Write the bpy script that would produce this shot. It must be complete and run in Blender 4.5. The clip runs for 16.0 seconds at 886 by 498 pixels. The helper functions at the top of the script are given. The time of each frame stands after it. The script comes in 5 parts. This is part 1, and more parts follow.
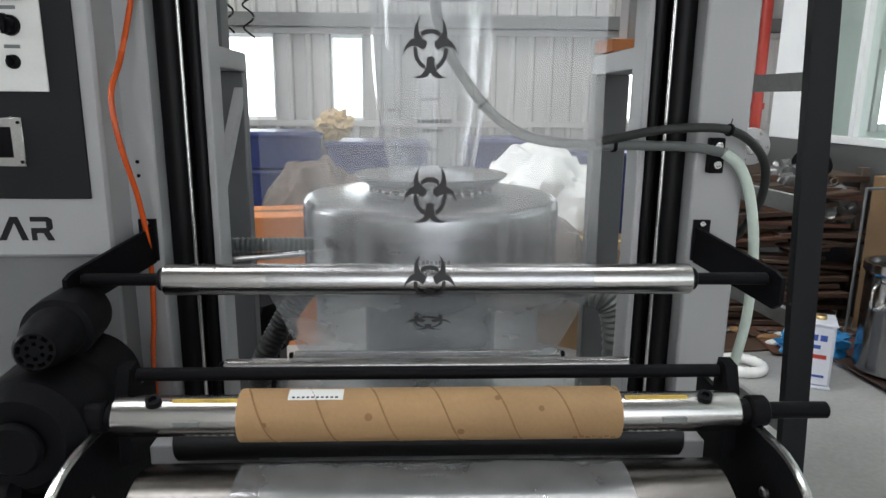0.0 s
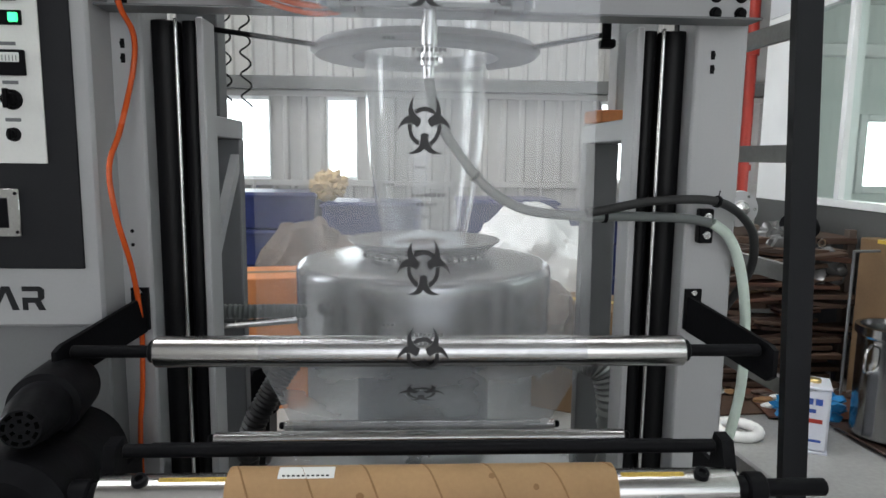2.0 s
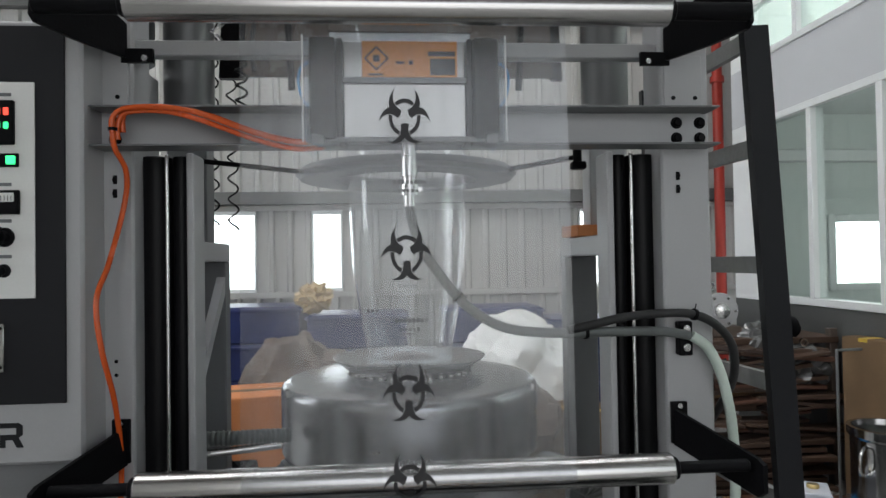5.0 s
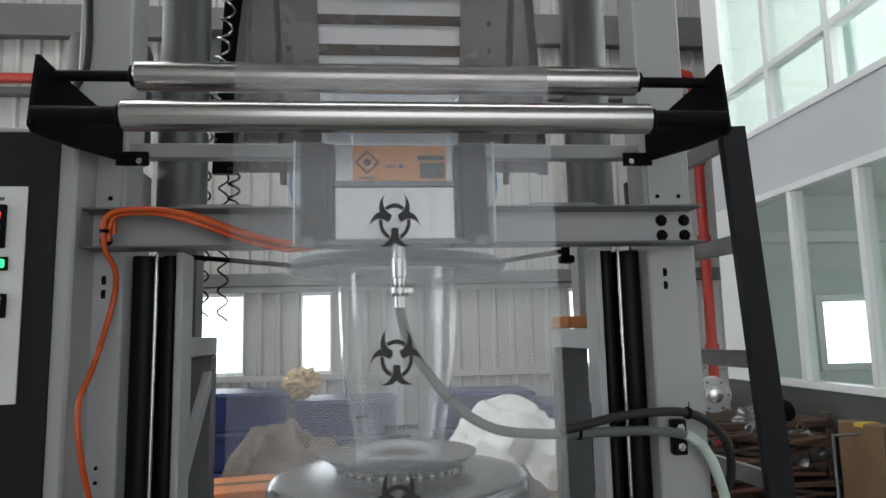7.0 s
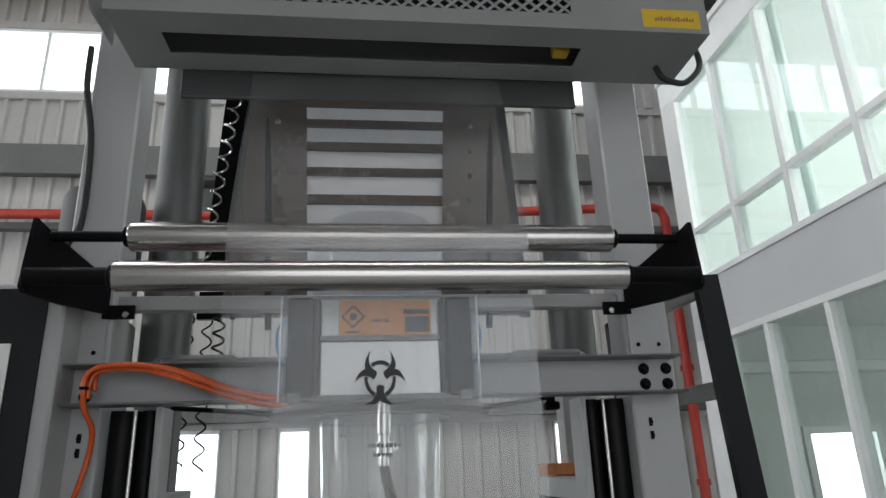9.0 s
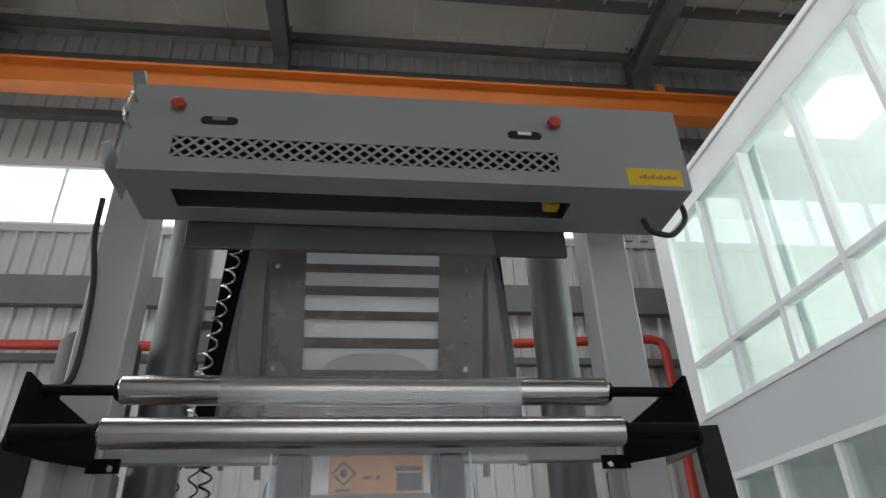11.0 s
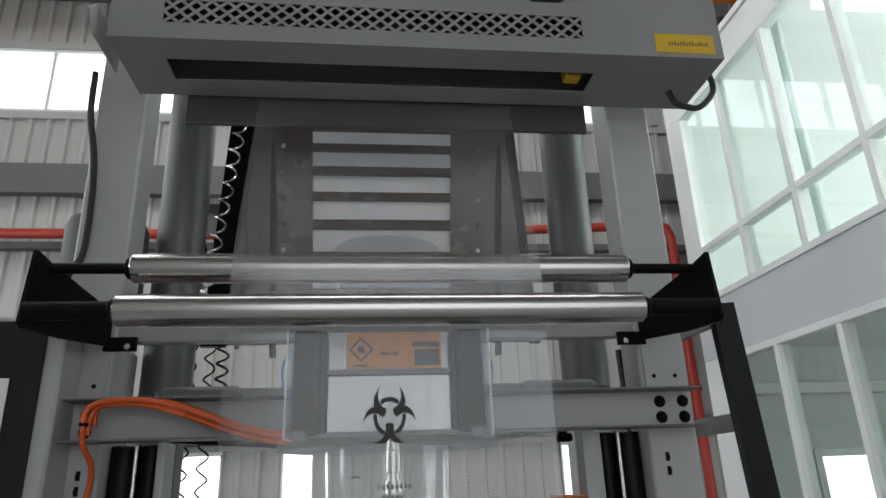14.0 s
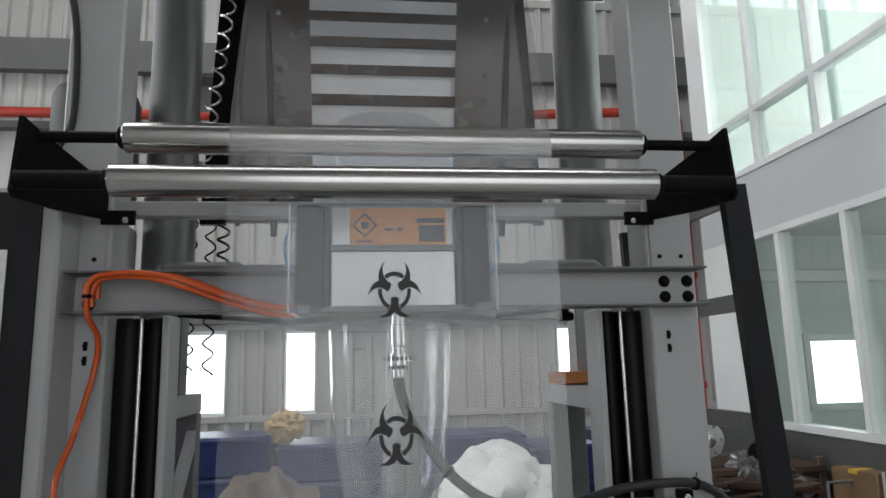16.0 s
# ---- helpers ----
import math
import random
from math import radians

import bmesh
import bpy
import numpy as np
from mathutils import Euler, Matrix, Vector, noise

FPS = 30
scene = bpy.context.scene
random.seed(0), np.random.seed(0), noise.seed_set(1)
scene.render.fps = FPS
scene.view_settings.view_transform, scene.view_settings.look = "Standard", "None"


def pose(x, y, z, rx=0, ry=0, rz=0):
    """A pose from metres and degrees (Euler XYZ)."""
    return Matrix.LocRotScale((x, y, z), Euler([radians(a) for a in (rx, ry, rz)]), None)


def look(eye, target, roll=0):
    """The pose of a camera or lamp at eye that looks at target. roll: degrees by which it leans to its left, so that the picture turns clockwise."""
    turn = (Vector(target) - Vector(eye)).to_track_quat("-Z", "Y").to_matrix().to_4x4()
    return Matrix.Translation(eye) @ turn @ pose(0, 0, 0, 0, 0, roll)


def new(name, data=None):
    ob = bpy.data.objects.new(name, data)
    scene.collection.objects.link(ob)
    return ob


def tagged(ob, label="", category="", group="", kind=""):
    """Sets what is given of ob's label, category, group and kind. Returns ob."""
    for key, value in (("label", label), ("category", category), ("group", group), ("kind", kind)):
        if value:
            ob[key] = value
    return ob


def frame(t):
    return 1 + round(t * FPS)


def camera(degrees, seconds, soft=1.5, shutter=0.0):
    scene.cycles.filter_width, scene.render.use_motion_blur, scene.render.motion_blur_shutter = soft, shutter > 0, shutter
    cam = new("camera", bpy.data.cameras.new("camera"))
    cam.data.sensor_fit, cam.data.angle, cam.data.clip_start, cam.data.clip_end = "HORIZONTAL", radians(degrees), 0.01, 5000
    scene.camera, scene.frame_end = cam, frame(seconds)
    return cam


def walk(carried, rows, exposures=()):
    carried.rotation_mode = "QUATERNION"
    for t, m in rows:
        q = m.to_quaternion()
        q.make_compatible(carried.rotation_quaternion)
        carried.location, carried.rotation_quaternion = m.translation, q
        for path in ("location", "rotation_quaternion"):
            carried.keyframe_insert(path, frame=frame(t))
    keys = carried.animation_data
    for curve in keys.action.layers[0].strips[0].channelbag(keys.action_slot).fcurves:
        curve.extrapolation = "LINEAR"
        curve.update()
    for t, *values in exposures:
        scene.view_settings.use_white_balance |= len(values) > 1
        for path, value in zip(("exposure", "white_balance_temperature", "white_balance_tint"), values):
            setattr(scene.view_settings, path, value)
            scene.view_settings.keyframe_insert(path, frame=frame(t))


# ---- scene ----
cam = camera(67.7, 16.0)
PATH = [
    (0, (-0.03, 0.001, 1.364), (0.047, 1.951, 0.923), 0.5),
    (0.5, (-0.03, 0.001, 1.369), (0.045, 1.956, 0.956), 0.6),
    (1, (-0.03, 0.004, 1.375), (0.05, 1.967, 1.003), 0.7),
    (1.5, (-0.031, 0.003, 1.389), (0.057, 1.974, 1.061), 0.8),
    (2, (-0.032, 0.001, 1.401), (0.067, 1.979, 1.124), 0.7),
    (2.5, (-0.029, -0.006, 1.411), (0.082, 1.978, 1.184), 0.0),
    (3, (-0.024, -0.014, 1.416), (0.098, 1.975, 1.247), -0.3),
    (3.5, (-0.025, -0.017, 1.422), (0.107, 1.975, 1.3), -0.8),
    (4, (-0.024, -0.018, 1.43), (0.11, 1.976, 1.348), -1.1),
    (4.2, (-0.028, -0.023, 1.432), (0.106, 1.972, 1.38), -0.7),
    (6.3, (-0.027, -0.034, 1.489), (0.135, 1.953, 1.642), -1.4),
    (6.5, (-0.025, -0.036, 1.496), (0.137, 1.949, 1.678), -1.3),
    (7, (-0.028, -0.037, 1.508), (0.15, 1.938, 1.767), -1.3),
    (7.5, (-0.037, -0.044, 1.524), (0.167, 1.915, 1.87), -1.6),
    (8, (-0.036, -0.06, 1.541), (0.183, 1.879, 1.978), -1.9),
    (8.5, (-0.042, -0.071, 1.557), (0.19, 1.844, 2.085), -2.0),
    (9, (-0.038, -0.078, 1.572), (0.197, 1.809, 2.194), -2.1),
    (9.5, (-0.038, -0.094, 1.593), (0.204, 1.76, 2.302), -2.1),
    (10, (-0.048, -0.114, 1.605), (0.207, 1.691, 2.428), -2.0),
    (10.2, (-0.044, -0.122, 1.611), (0.207, 1.665, 2.478), -1.9),
    (12.3, (-0.014, -0.123, 1.634), (0.192, 1.593, 2.63), -2.55),
    (12.5, (-0.018, -0.117, 1.637), (0.191, 1.626, 2.594), -2.5),
    (13, (-0.028, -0.1, 1.642), (0.184, 1.705, 2.478), -2.4),
    (13.5, (-0.048, -0.067, 1.633), (0.178, 1.778, 2.372), -2.4),
    (14, (-0.051, -0.047, 1.621), (0.175, 1.825, 2.287), -2.1),
    (14.5, (-0.052, -0.033, 1.612), (0.171, 1.863, 2.207), -1.9),
    (15, (-0.056, -0.021, 1.608), (0.173, 1.897, 2.126), -1.8),
    (15.5, (-0.057, 0.002, 1.595), (0.173, 1.938, 2.04), -1.6),
    (16, (-0.062, 0.008, 1.604), (0.168, 1.965, 1.945), -1.4),
]
walk(cam, [(t, look(eye, target, roll)) for t, eye, target, roll in PATH],
     exposures=[(0, 0.0), (2, -0.12), (4, -0.45), (6.5, -0.62), (9, -0.75), (12.5, -0.9), (16, -0.7)])

# ---------- world and light ----------
world = bpy.data.worlds.new("sky")
scene.world = world
world.use_nodes = True
wn = world.node_tree
bg = wn.nodes["Background"]
sky = wn.nodes.new("ShaderNodeTexSky")
sky.sky_type, sky.sun_disc = "NISHITA", False
sky.sun_elevation, sky.sun_rotation = radians(50), radians(200)
sky.air_density, sky.dust_density = 1.0, 3.0
wn.links.new(sky.outputs[0], bg.inputs[0])
bg.inputs[1].default_value = 0.12
sun = new("sun", bpy.data.lights.new("sun", "SUN"))
sun.data.energy, sun.data.angle, sun.data.color = 1.0, radians(12), (1.0, 0.96, 0.9)
sun.matrix_world = look((0, -10, 20), (0, -10 + 15, 2))


def area(name, eye, target, w, h, power, colour=(1, 1, 1)):
    lamp = new(name, bpy.data.lights.new(name, "AREA"))
    lamp.data.shape, lamp.data.size, lamp.data.size_y = "RECTANGLE", w, h
    lamp.data.energy, lamp.data.color = power, colour
    lamp.matrix_world = look(eye, target)
    return lamp


# Unseen roof lights: one for the roller highlights, one added to backlight the slats.
ADDED_ROOF_LIGHTS = (5, 7)
for k in ADDED_ROOF_LIGHTS:
    area("added_roof_daylight", (-0.5, -4.02 + 0.98 * k, 9.2 - 0.08 * k), (-0.5, -4.02 + 0.98 * k, 0), 7.4, 0.94, 240 if k < 7 else 300, (0.97, 0.99, 1.0))
gate = area("gate_daylight", (1.2, -4.4, 2.2), (1.2, 1.6, 1.6), 4.9, 3.8, 60, (0.96, 0.98, 1.0))
gate.data.spread = radians(118)
# Unseen side opening: its lamp is added to light the lower back wall.
area("unseen_left_daylight", (-6.9, 2.9, 2.7), (0, 4.4, 1.9), 4.5, 2.4, 120, (0.92, 0.96, 1.0))
# Fill lamps added at the office's far wall, where no window is seen.
area("office_fill_lower", (5.86, 1.6, 1.75), (3.0, 1.6, 1.9), 4.0, 1.1, 55, (1.0, 1.0, 0.98))
area("office_fill_upper", (5.86, 1.6, 4.0), (3.0, 1.6, 4.3), 5.0, 1.3, 260, (1.0, 1.0, 0.98))

# ---------- materials ----------


def mat(name, colour, rough=0.5, metal=0.0, var=0.12, scale=5.0, bump=0.05, fine=90.0, stretch=(1, 1, 1), wear=0.15, spec=0.5):
    """A procedural surface: broad stains, fine grain and a relief, at real size in object space."""
    m = bpy.data.materials.new(name)
    m.use_nodes = True
    nt = m.node_tree
    n, l = nt.nodes, nt.links
    b = n["Principled BSDF"]
    tc, mp = n.new("ShaderNodeTexCoord"), n.new("ShaderNodeMapping")
    mp.inputs["Scale"].default_value = stretch
    l.new(tc.outputs["Object"], mp.inputs[0])
    big, small = n.new("ShaderNodeTexNoise"), n.new("ShaderNodeTexNoise")
    big.inputs["Scale"].default_value, big.inputs["Detail"].default_value = scale, 6
    small.inputs["Scale"].default_value, small.inputs["Detail"].default_value = fine, 4
    l.new(mp.outputs[0], big.inputs[0])
    l.new(mp.outputs[0], small.inputs[0])
    mix = n.new("ShaderNodeMix")
    mix.data_type, mix.blend_type = "RGBA", "MIX"
    c = Vector(colour)
    mix.inputs[6].default_value = (*(c * (1 - var)), 1)
    mix.inputs[7].default_value = (*[min(1, q) for q in c * (1 + var)], 1)
    add = n.new("ShaderNodeMath")
    add.operation = "MULTIPLY_ADD"
    l.new(small.outputs[0], add.inputs[0])
    add.inputs[1].default_value = 0.4
    l.new(big.outputs[0], add.inputs[2])
    ramp = n.new("ShaderNodeMapRange")
    ramp.inputs[1].default_value, ramp.inputs[2].default_value = 0.45, 0.95
    l.new(add.outputs[0], ramp.inputs[0])
    l.new(ramp.outputs[0], mix.inputs[0])
    l.new(mix.outputs[2], b.inputs["Base Color"])
    rr = n.new("ShaderNodeMapRange")
    rr.inputs[3].default_value, rr.inputs[4].default_value = max(0.03, rough - wear * 0.5), min(1, rough + wear * 0.5)
    l.new(big.outputs[0], rr.inputs[0])
    l.new(rr.outputs[0], b.inputs["Roughness"])
    b.inputs["Metallic"].default_value = metal
    b.inputs["Specular IOR Level"].default_value = spec
    if bump:
        bp = n.new("ShaderNodeBump")
        bp.inputs["Strength"].default_value, bp.inputs["Distance"].default_value = bump, 0.004
        l.new(small.outputs[0], bp.inputs["Height"])
        l.new(bp.outputs[0], b.inputs["Normal"])
    return m


def film_mat(name, haze, tint, gloss_rough=0.08, reflect=0.5, streak=60.0, cloud=0.0, base=0.05, front=0.3, blur=0.0, spread=0.75):
    """Thin clear plastic: it lets the view through, scatters a little and shines by its Fresnel gloss."""
    m = bpy.data.materials.new(name)
    m.use_nodes = True
    n, l = m.node_tree.nodes, m.node_tree.links
    n.remove(n["Principled BSDF"])
    out = n["Material Output"]
    clear, gloss = n.new("ShaderNodeBsdfTransparent"), n.new("ShaderNodeBsdfGlossy")
    thin, white = n.new("ShaderNodeBsdfTranslucent"), n.new("ShaderNodeBsdfDiffuse")
    clear.inputs[0].default_value = (*tint, 1)
    gloss.inputs["Roughness"].default_value = gloss_rough
    thin.inputs[0].default_value = white.inputs[0].default_value = (0.86, 0.89, 0.93, 1)
    tc, mp, no = n.new("ShaderNodeTexCoord"), n.new("ShaderNodeMapping"), n.new("ShaderNodeTexNoise")
    mp.inputs["Scale"].default_value = (1, 1, 0.05)
    no.inputs["Scale"].default_value, no.inputs["Detail"].default_value = streak, 5
    l.new(tc.outputs["Object"], mp.inputs[0])
    l.new(mp.outputs[0], no.inputs[0])
    hz = n.new("ShaderNodeMapRange")
    hz.inputs[1].default_value, hz.inputs[2].default_value = 0.3, 0.75
    hz.inputs[3].default_value, hz.inputs[4].default_value = haze * 0.7, haze * 1.3
    l.new(no.outputs[0], hz.inputs[0])
    haze_out = hz.outputs[0]
    if cloud:
        wide, wr, wm, ws = n.new("ShaderNodeTexNoise"), n.new("ShaderNodeMapRange"), n.new("ShaderNodeMath"), n.new("ShaderNodeMapping")
        ws.inputs["Scale"].default_value = (1, 1, 0.3)
        wide.inputs["Scale"].default_value, wide.inputs["Detail"].default_value = 5.0, 3
        wr.inputs[1].default_value, wr.inputs[2].default_value = 0.35, 0.68
        wr.inputs[3].default_value, wr.inputs[4].default_value = 1 - cloud, 1 + 1.6 * cloud
        wm.operation = "MULTIPLY"
        l.new(tc.outputs["Object"], ws.inputs[0])
        l.new(ws.outputs[0], wide.inputs[0])
        l.new(wide.outputs[0], wr.inputs[0])
        l.new(hz.outputs[0], wm.inputs[0])
        l.new(wr.outputs[0], wm.inputs[1])
        haze_out = wm.outputs[0]
    milk, a, c, veil = (n.new("ShaderNodeMixShader") for _ in range(4))
    soft = n.new("ShaderNodeBsdfRefraction")
    soft.inputs["Color"].default_value = (*tint, 1)
    soft.inputs["Roughness"].default_value, soft.inputs["IOR"].default_value = spread, 1.25
    veil.inputs[0].default_value = blur
    l.new(clear.outputs[0], veil.inputs[1])
    l.new(soft.outputs[0], veil.inputs[2])
    milk.inputs[0].default_value = front
    l.new(thin.outputs[0], milk.inputs[1])
    l.new(white.outputs[0], milk.inputs[2])
    l.new(haze_out, a.inputs[0])
    l.new(veil.outputs[0] if blur else clear.outputs[0], a.inputs[1])
    l.new(milk.outputs[0], a.inputs[2])
    fr, po, mu = n.new("ShaderNodeLayerWeight"), n.new("ShaderNodeMath"), n.new("ShaderNodeMath")
    fr.inputs[0].default_value = 0.5
    po.operation, po.inputs[1].default_value = "POWER", 4.5
    l.new(fr.outputs["Facing"], po.inputs[0])
    mu.operation, mu.inputs[1].default_value, mu.inputs[2].default_value, mu.use_clamp = "MULTIPLY_ADD", reflect, base, True
    l.new(po.outputs[0], mu.inputs[0])
    l.new(mu.outputs[0], c.inputs[0])
    l.new(a.outputs[0], c.inputs[1])
    l.new(gloss.outputs[0], c.inputs[2])
    bp = n.new("ShaderNodeBump")
    bp.inputs["Strength"].default_value, bp.inputs["Distance"].default_value = 0.06, 0.002
    l.new(no.outputs[0], bp.inputs["Height"])
    l.new(bp.outputs[0], gloss.inputs["Normal"])
    l.new(c.outputs[0], out.inputs[0])
    return m


def glass_mat(name, tint, reflect=1.0, haze=0.05):
    m = film_mat(name, haze, tint, 0.02, reflect, 2.0, base=reflect * 0.12)
    return m


def glow(name, colour, strength):
    m = bpy.data.materials.new(name)
    m.use_nodes = True
    b = m.node_tree.nodes["Principled BSDF"]
    b.inputs["Base Color"].default_value = (*colour, 1)
    b.inputs["Emission Color"].default_value = (*colour, 1)
    b.inputs["Emission Strength"].default_value = strength
    return m


GREY = mat("grey_machine_paint", (0.38, 0.382, 0.388), 0.42, 0, 0.05, 3, 0.04, 160)
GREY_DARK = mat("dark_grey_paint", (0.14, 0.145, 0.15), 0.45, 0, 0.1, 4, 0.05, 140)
BLACK = mat("black_oxide_steel", (0.006, 0.006, 0.007), 0.45, 0.0, 0.3, 7, 0.12, 110, (1, 1, 1), 0.15, 0.06)
SLEEVE = mat("black_sleeve_gloss", (0.008, 0.008, 0.009), 0.4, 0, 0.3, 5, 0.05, 60, (1, 1, 0.1), 0.1, 0.12)
ANTHRACITE = mat("anthracite_panel", (0.012, 0.0125, 0.015), 0.5, 0, 0.15, 3, 0.06, 200, (1, 1, 1), 0.1, 0.22)
CHROME = mat("polished_roller_steel", (0.48, 0.47, 0.46), 0.22, 1.0, 0.1, 3, 0.008, 60, (0.15, 8, 8), 0.08)
DRUM = mat("brushed_drum_steel", (0.13, 0.122, 0.115), 0.24, 1.0, 0.4, 4, 0.03, 50, (0.2, 9, 9), 0.2)
PLATE = mat("scratched_plate", (0.5, 0.5, 0.49), 0.42, 0.9, 0.12, 6, 0.1, 60, (8, 8, 0.4))
# Plinth: the cabinet grey, darkened to carry the shade it stands in.
PLINTH = mat("shaded_grey_paint", (0.17, 0.173, 0.178), 0.5, 0, 0.08, 3, 0.05, 120)
STEEL = mat("bright_steel", (0.6, 0.6, 0.59), 0.25, 1.0, 0.1, 8, 0.05, 90)
HOOD_GREY = mat("cover_grey_paint", (0.24, 0.242, 0.245), 0.45, 0, 0.06, 3, 0.04, 160)
DUCT = mat("duct_grey_paint", (0.13, 0.133, 0.133), 0.4, 0.3, 0.1, 3, 0.04, 60, (1, 1, 0.2))
BOARD = mat("brown_laminate_board", (0.115, 0.088, 0.074), 0.26, 0, 0.2, 5, 0.02, 60, (1, 1, 1), 0.12, 1.0)
# Tread grey: worn steel, with light from above put into the colour.
TREAD = mat("worn_lit_tread_steel", (0.24, 0.24, 0.235), 0.5, 0.2, 0.2, 6, 0.08, 80)
TANK_STEEL = mat("stainless_tank_steel", (0.3, 0.3, 0.3), 0.18, 1.0, 0.15, 3, 0.02, 60, (6, 6, 0.3))
GALV = mat("galvanised_sheet", (0.24, 0.25, 0.245), 0.42, 0.6, 0.08, 5, 0.05, 40)
DIE = mat("spun_aluminium", (0.34, 0.345, 0.355), 0.24, 1.0, 0.12, 3, 0.02, 70, (1, 1, 6))
CARD = mat("cardboard_tube", (0.34, 0.205, 0.098), 0.75, 0, 0.12, 6, 0.15, 120)
CARD_SEAM = mat("cardboard_seam", (0.24, 0.13, 0.055), 0.8, 0, 0.15, 9, 0.1, 120)
CARTON = mat("carton_brown", (0.16, 0.098, 0.05), 0.8, 0, 0.14, 5, 0.15, 90)
CARTON_ORANGE = mat("orange_carton", (0.55, 0.2, 0.07), 0.75, 0, 0.12, 5, 0.1, 90)
PAPER = mat("paper_label", (0.72, 0.72, 0.7), 0.6, 0, 0.05, 9, 0.05, 150)
INK = mat("black_ink", (0.02, 0.02, 0.022), 0.55, 0, 0.2, 30, 0.0, 90)
TAPE = mat("yellow_measuring_tape", (0.6, 0.4, 0.05), 0.45, 0, 0.1, 20, 0.03, 200)
YELLOW = mat("yellow_sticker", (0.62, 0.4, 0.02), 0.4, 0, 0.08, 20, 0.03, 90)
ORANGE = mat("orange_warning_label", (0.7, 0.25, 0.03), 0.45, 0, 0.08, 10, 0.03, 90)
ORANGE_CABLE = mat("orange_cable", (0.6, 0.09, 0.015), 0.25, 0, 0.08, 12, 0.05, 90)
CRANE = mat("orange_crane_paint", (0.55, 0.15, 0.018), 0.5, 0, 0.1, 2, 0.06, 60)
RED = mat("red_paint", (0.36, 0.03, 0.018), 0.45, 0, 0.12, 6, 0.05, 90)
HOSE_GREY = mat("grey_hose", (0.11, 0.12, 0.118), 0.4, 0, 0.1, 12, 0.05, 90)
HOSE_MINT = mat("pale_green_hose", (0.5, 0.58, 0.52), 0.35, 0, 0.08, 12, 0.05, 90)
RUBBER = mat("black_rubber", (0.012, 0.012, 0.013), 0.55, 0, 0.3, 12, 0.1, 120)
WHITE = mat("white_paint", (0.76, 0.77, 0.77), 0.5, 0, 0.05, 3, 0.04, 120)
ALU_WHITE = mat("white_window_frame", (0.74, 0.76, 0.76), 0.35, 0, 0.04, 3, 0.02, 120)
FASCIA = mat("pale_grey_fascia", (0.55, 0.56, 0.58), 0.45, 0, 0.05, 1.5, 0.02, 120)
MINT_WALL = mat("mint_interior_wall", (0.66, 0.705, 0.685), 0.7, 0, 0.05, 1.5, 0.04, 100)
CURTAIN = mat("teal_curtain", (0.66, 0.76, 0.735), 0.8, 0, 0.05, 3, 0.1, 60)
WALL_GREY = mat("grey_lower_wall", (0.085, 0.087, 0.086), 0.7, 0, 0.12, 1.5, 0.1, 60)
SHEET = mat("corrugated_wall_sheet", (0.37, 0.365, 0.35), 0.5, 0.0, 0.12, 1.2, 0.05, 60, (1, 1, 0.3))
GIRT = mat("girt_steel", (0.1, 0.102, 0.1), 0.55, 0, 0.15, 3, 0.06, 60)
ROOF = mat("roof_sheet", (0.42, 0.39, 0.35), 0.6, 0, 0.08, 1.0, 0.05, 40)
CONCRETE = mat("concrete_floor", (0.29, 0.29, 0.28), 0.42, 0, 0.25, 1.6, 0.15, 45, (1, 1, 1), 0.3)
TARMAC = mat("yard_ground", (0.3, 0.3, 0.29), 0.85, 0, 0.2, 0.6, 0.1, 20)
BLUE = mat("blue_plastic", (0.008, 0.017, 0.09), 0.4, 0, 0.2, 6, 0.1, 40)
CYAN = mat("cyan_plastic_sheet", (0.02, 0.22, 0.5), 0.3, 0, 0.25, 9, 0.3, 40)
SACK = mat("white_plastic_sack", (0.72, 0.72, 0.7), 0.45, 0, 0.1, 8, 0.5, 22)
BROWN_SACK = mat("brown_wrapping", (0.11, 0.082, 0.066), 0.55, 0, 0.3, 8, 0.5, 25)
WRAP = mat("crumpled_clear_wrap", (0.14, 0.14, 0.14), 0.12, 0.3, 0.3, 14, 0.9, 30)
WOOD = mat("pallet_wood", (0.06, 0.032, 0.019), 0.75, 0, 0.25, 6, 0.2, 60, (1, 6, 6))
HEAP = mat("reddish_timber", (0.09, 0.036, 0.02), 0.7, 0, 0.3, 6, 0.2, 60, (1, 6, 6))
WOOD_DARK = mat("dark_varnish", (0.05, 0.03, 0.022), 0.35, 0, 0.2, 5, 0.05, 60)
TIN = mat("white_tin_print", (0.66, 0.68, 0.75), 0.35, 0.1, 0.06, 8, 0.03, 80)
TIN_BLUE = mat("blue_print", (0.03, 0.08, 0.35), 0.35, 0, 0.1, 20, 0.0, 80)
GREEN_LED = glow("green_lamp_glow", (0.05, 0.9, 0.3), 2.0)
RED_LED = glow("red_lamp_glow", (1.0, 0.08, 0.05), 2.0)
BRASS = mat("brass", (0.6, 0.45, 0.2), 0.3, 1.0, 0.15, 20, 0.05, 90)
FILM = film_mat("clear_film", 0.125, (0.95, 0.96, 0.975), 0.14, 0.7, cloud=0.3, base=0.06, front=0.45)
FILM_FLAT = film_mat("flattened_film", 0.8, (0.97, 0.97, 0.97), 0.26, 0.5, 5, base=0.3, front=0.25, blur=0.95, spread=0.55)
FILM_UP = film_mat("double_film", 0.13, (0.93, 0.91, 0.9), 0.2, 1.2, 12, cloud=0.35, base=0.14, front=0.4)
GUARD = mat("dark_guard_paint", (0.05, 0.051, 0.053), 0.5, 0, 0.12, 4, 0.05, 120)
FILM_FOLD = film_mat("folded_film", 0.3, (0.86, 0.88, 0.91), 0.12, 0.8, 5)
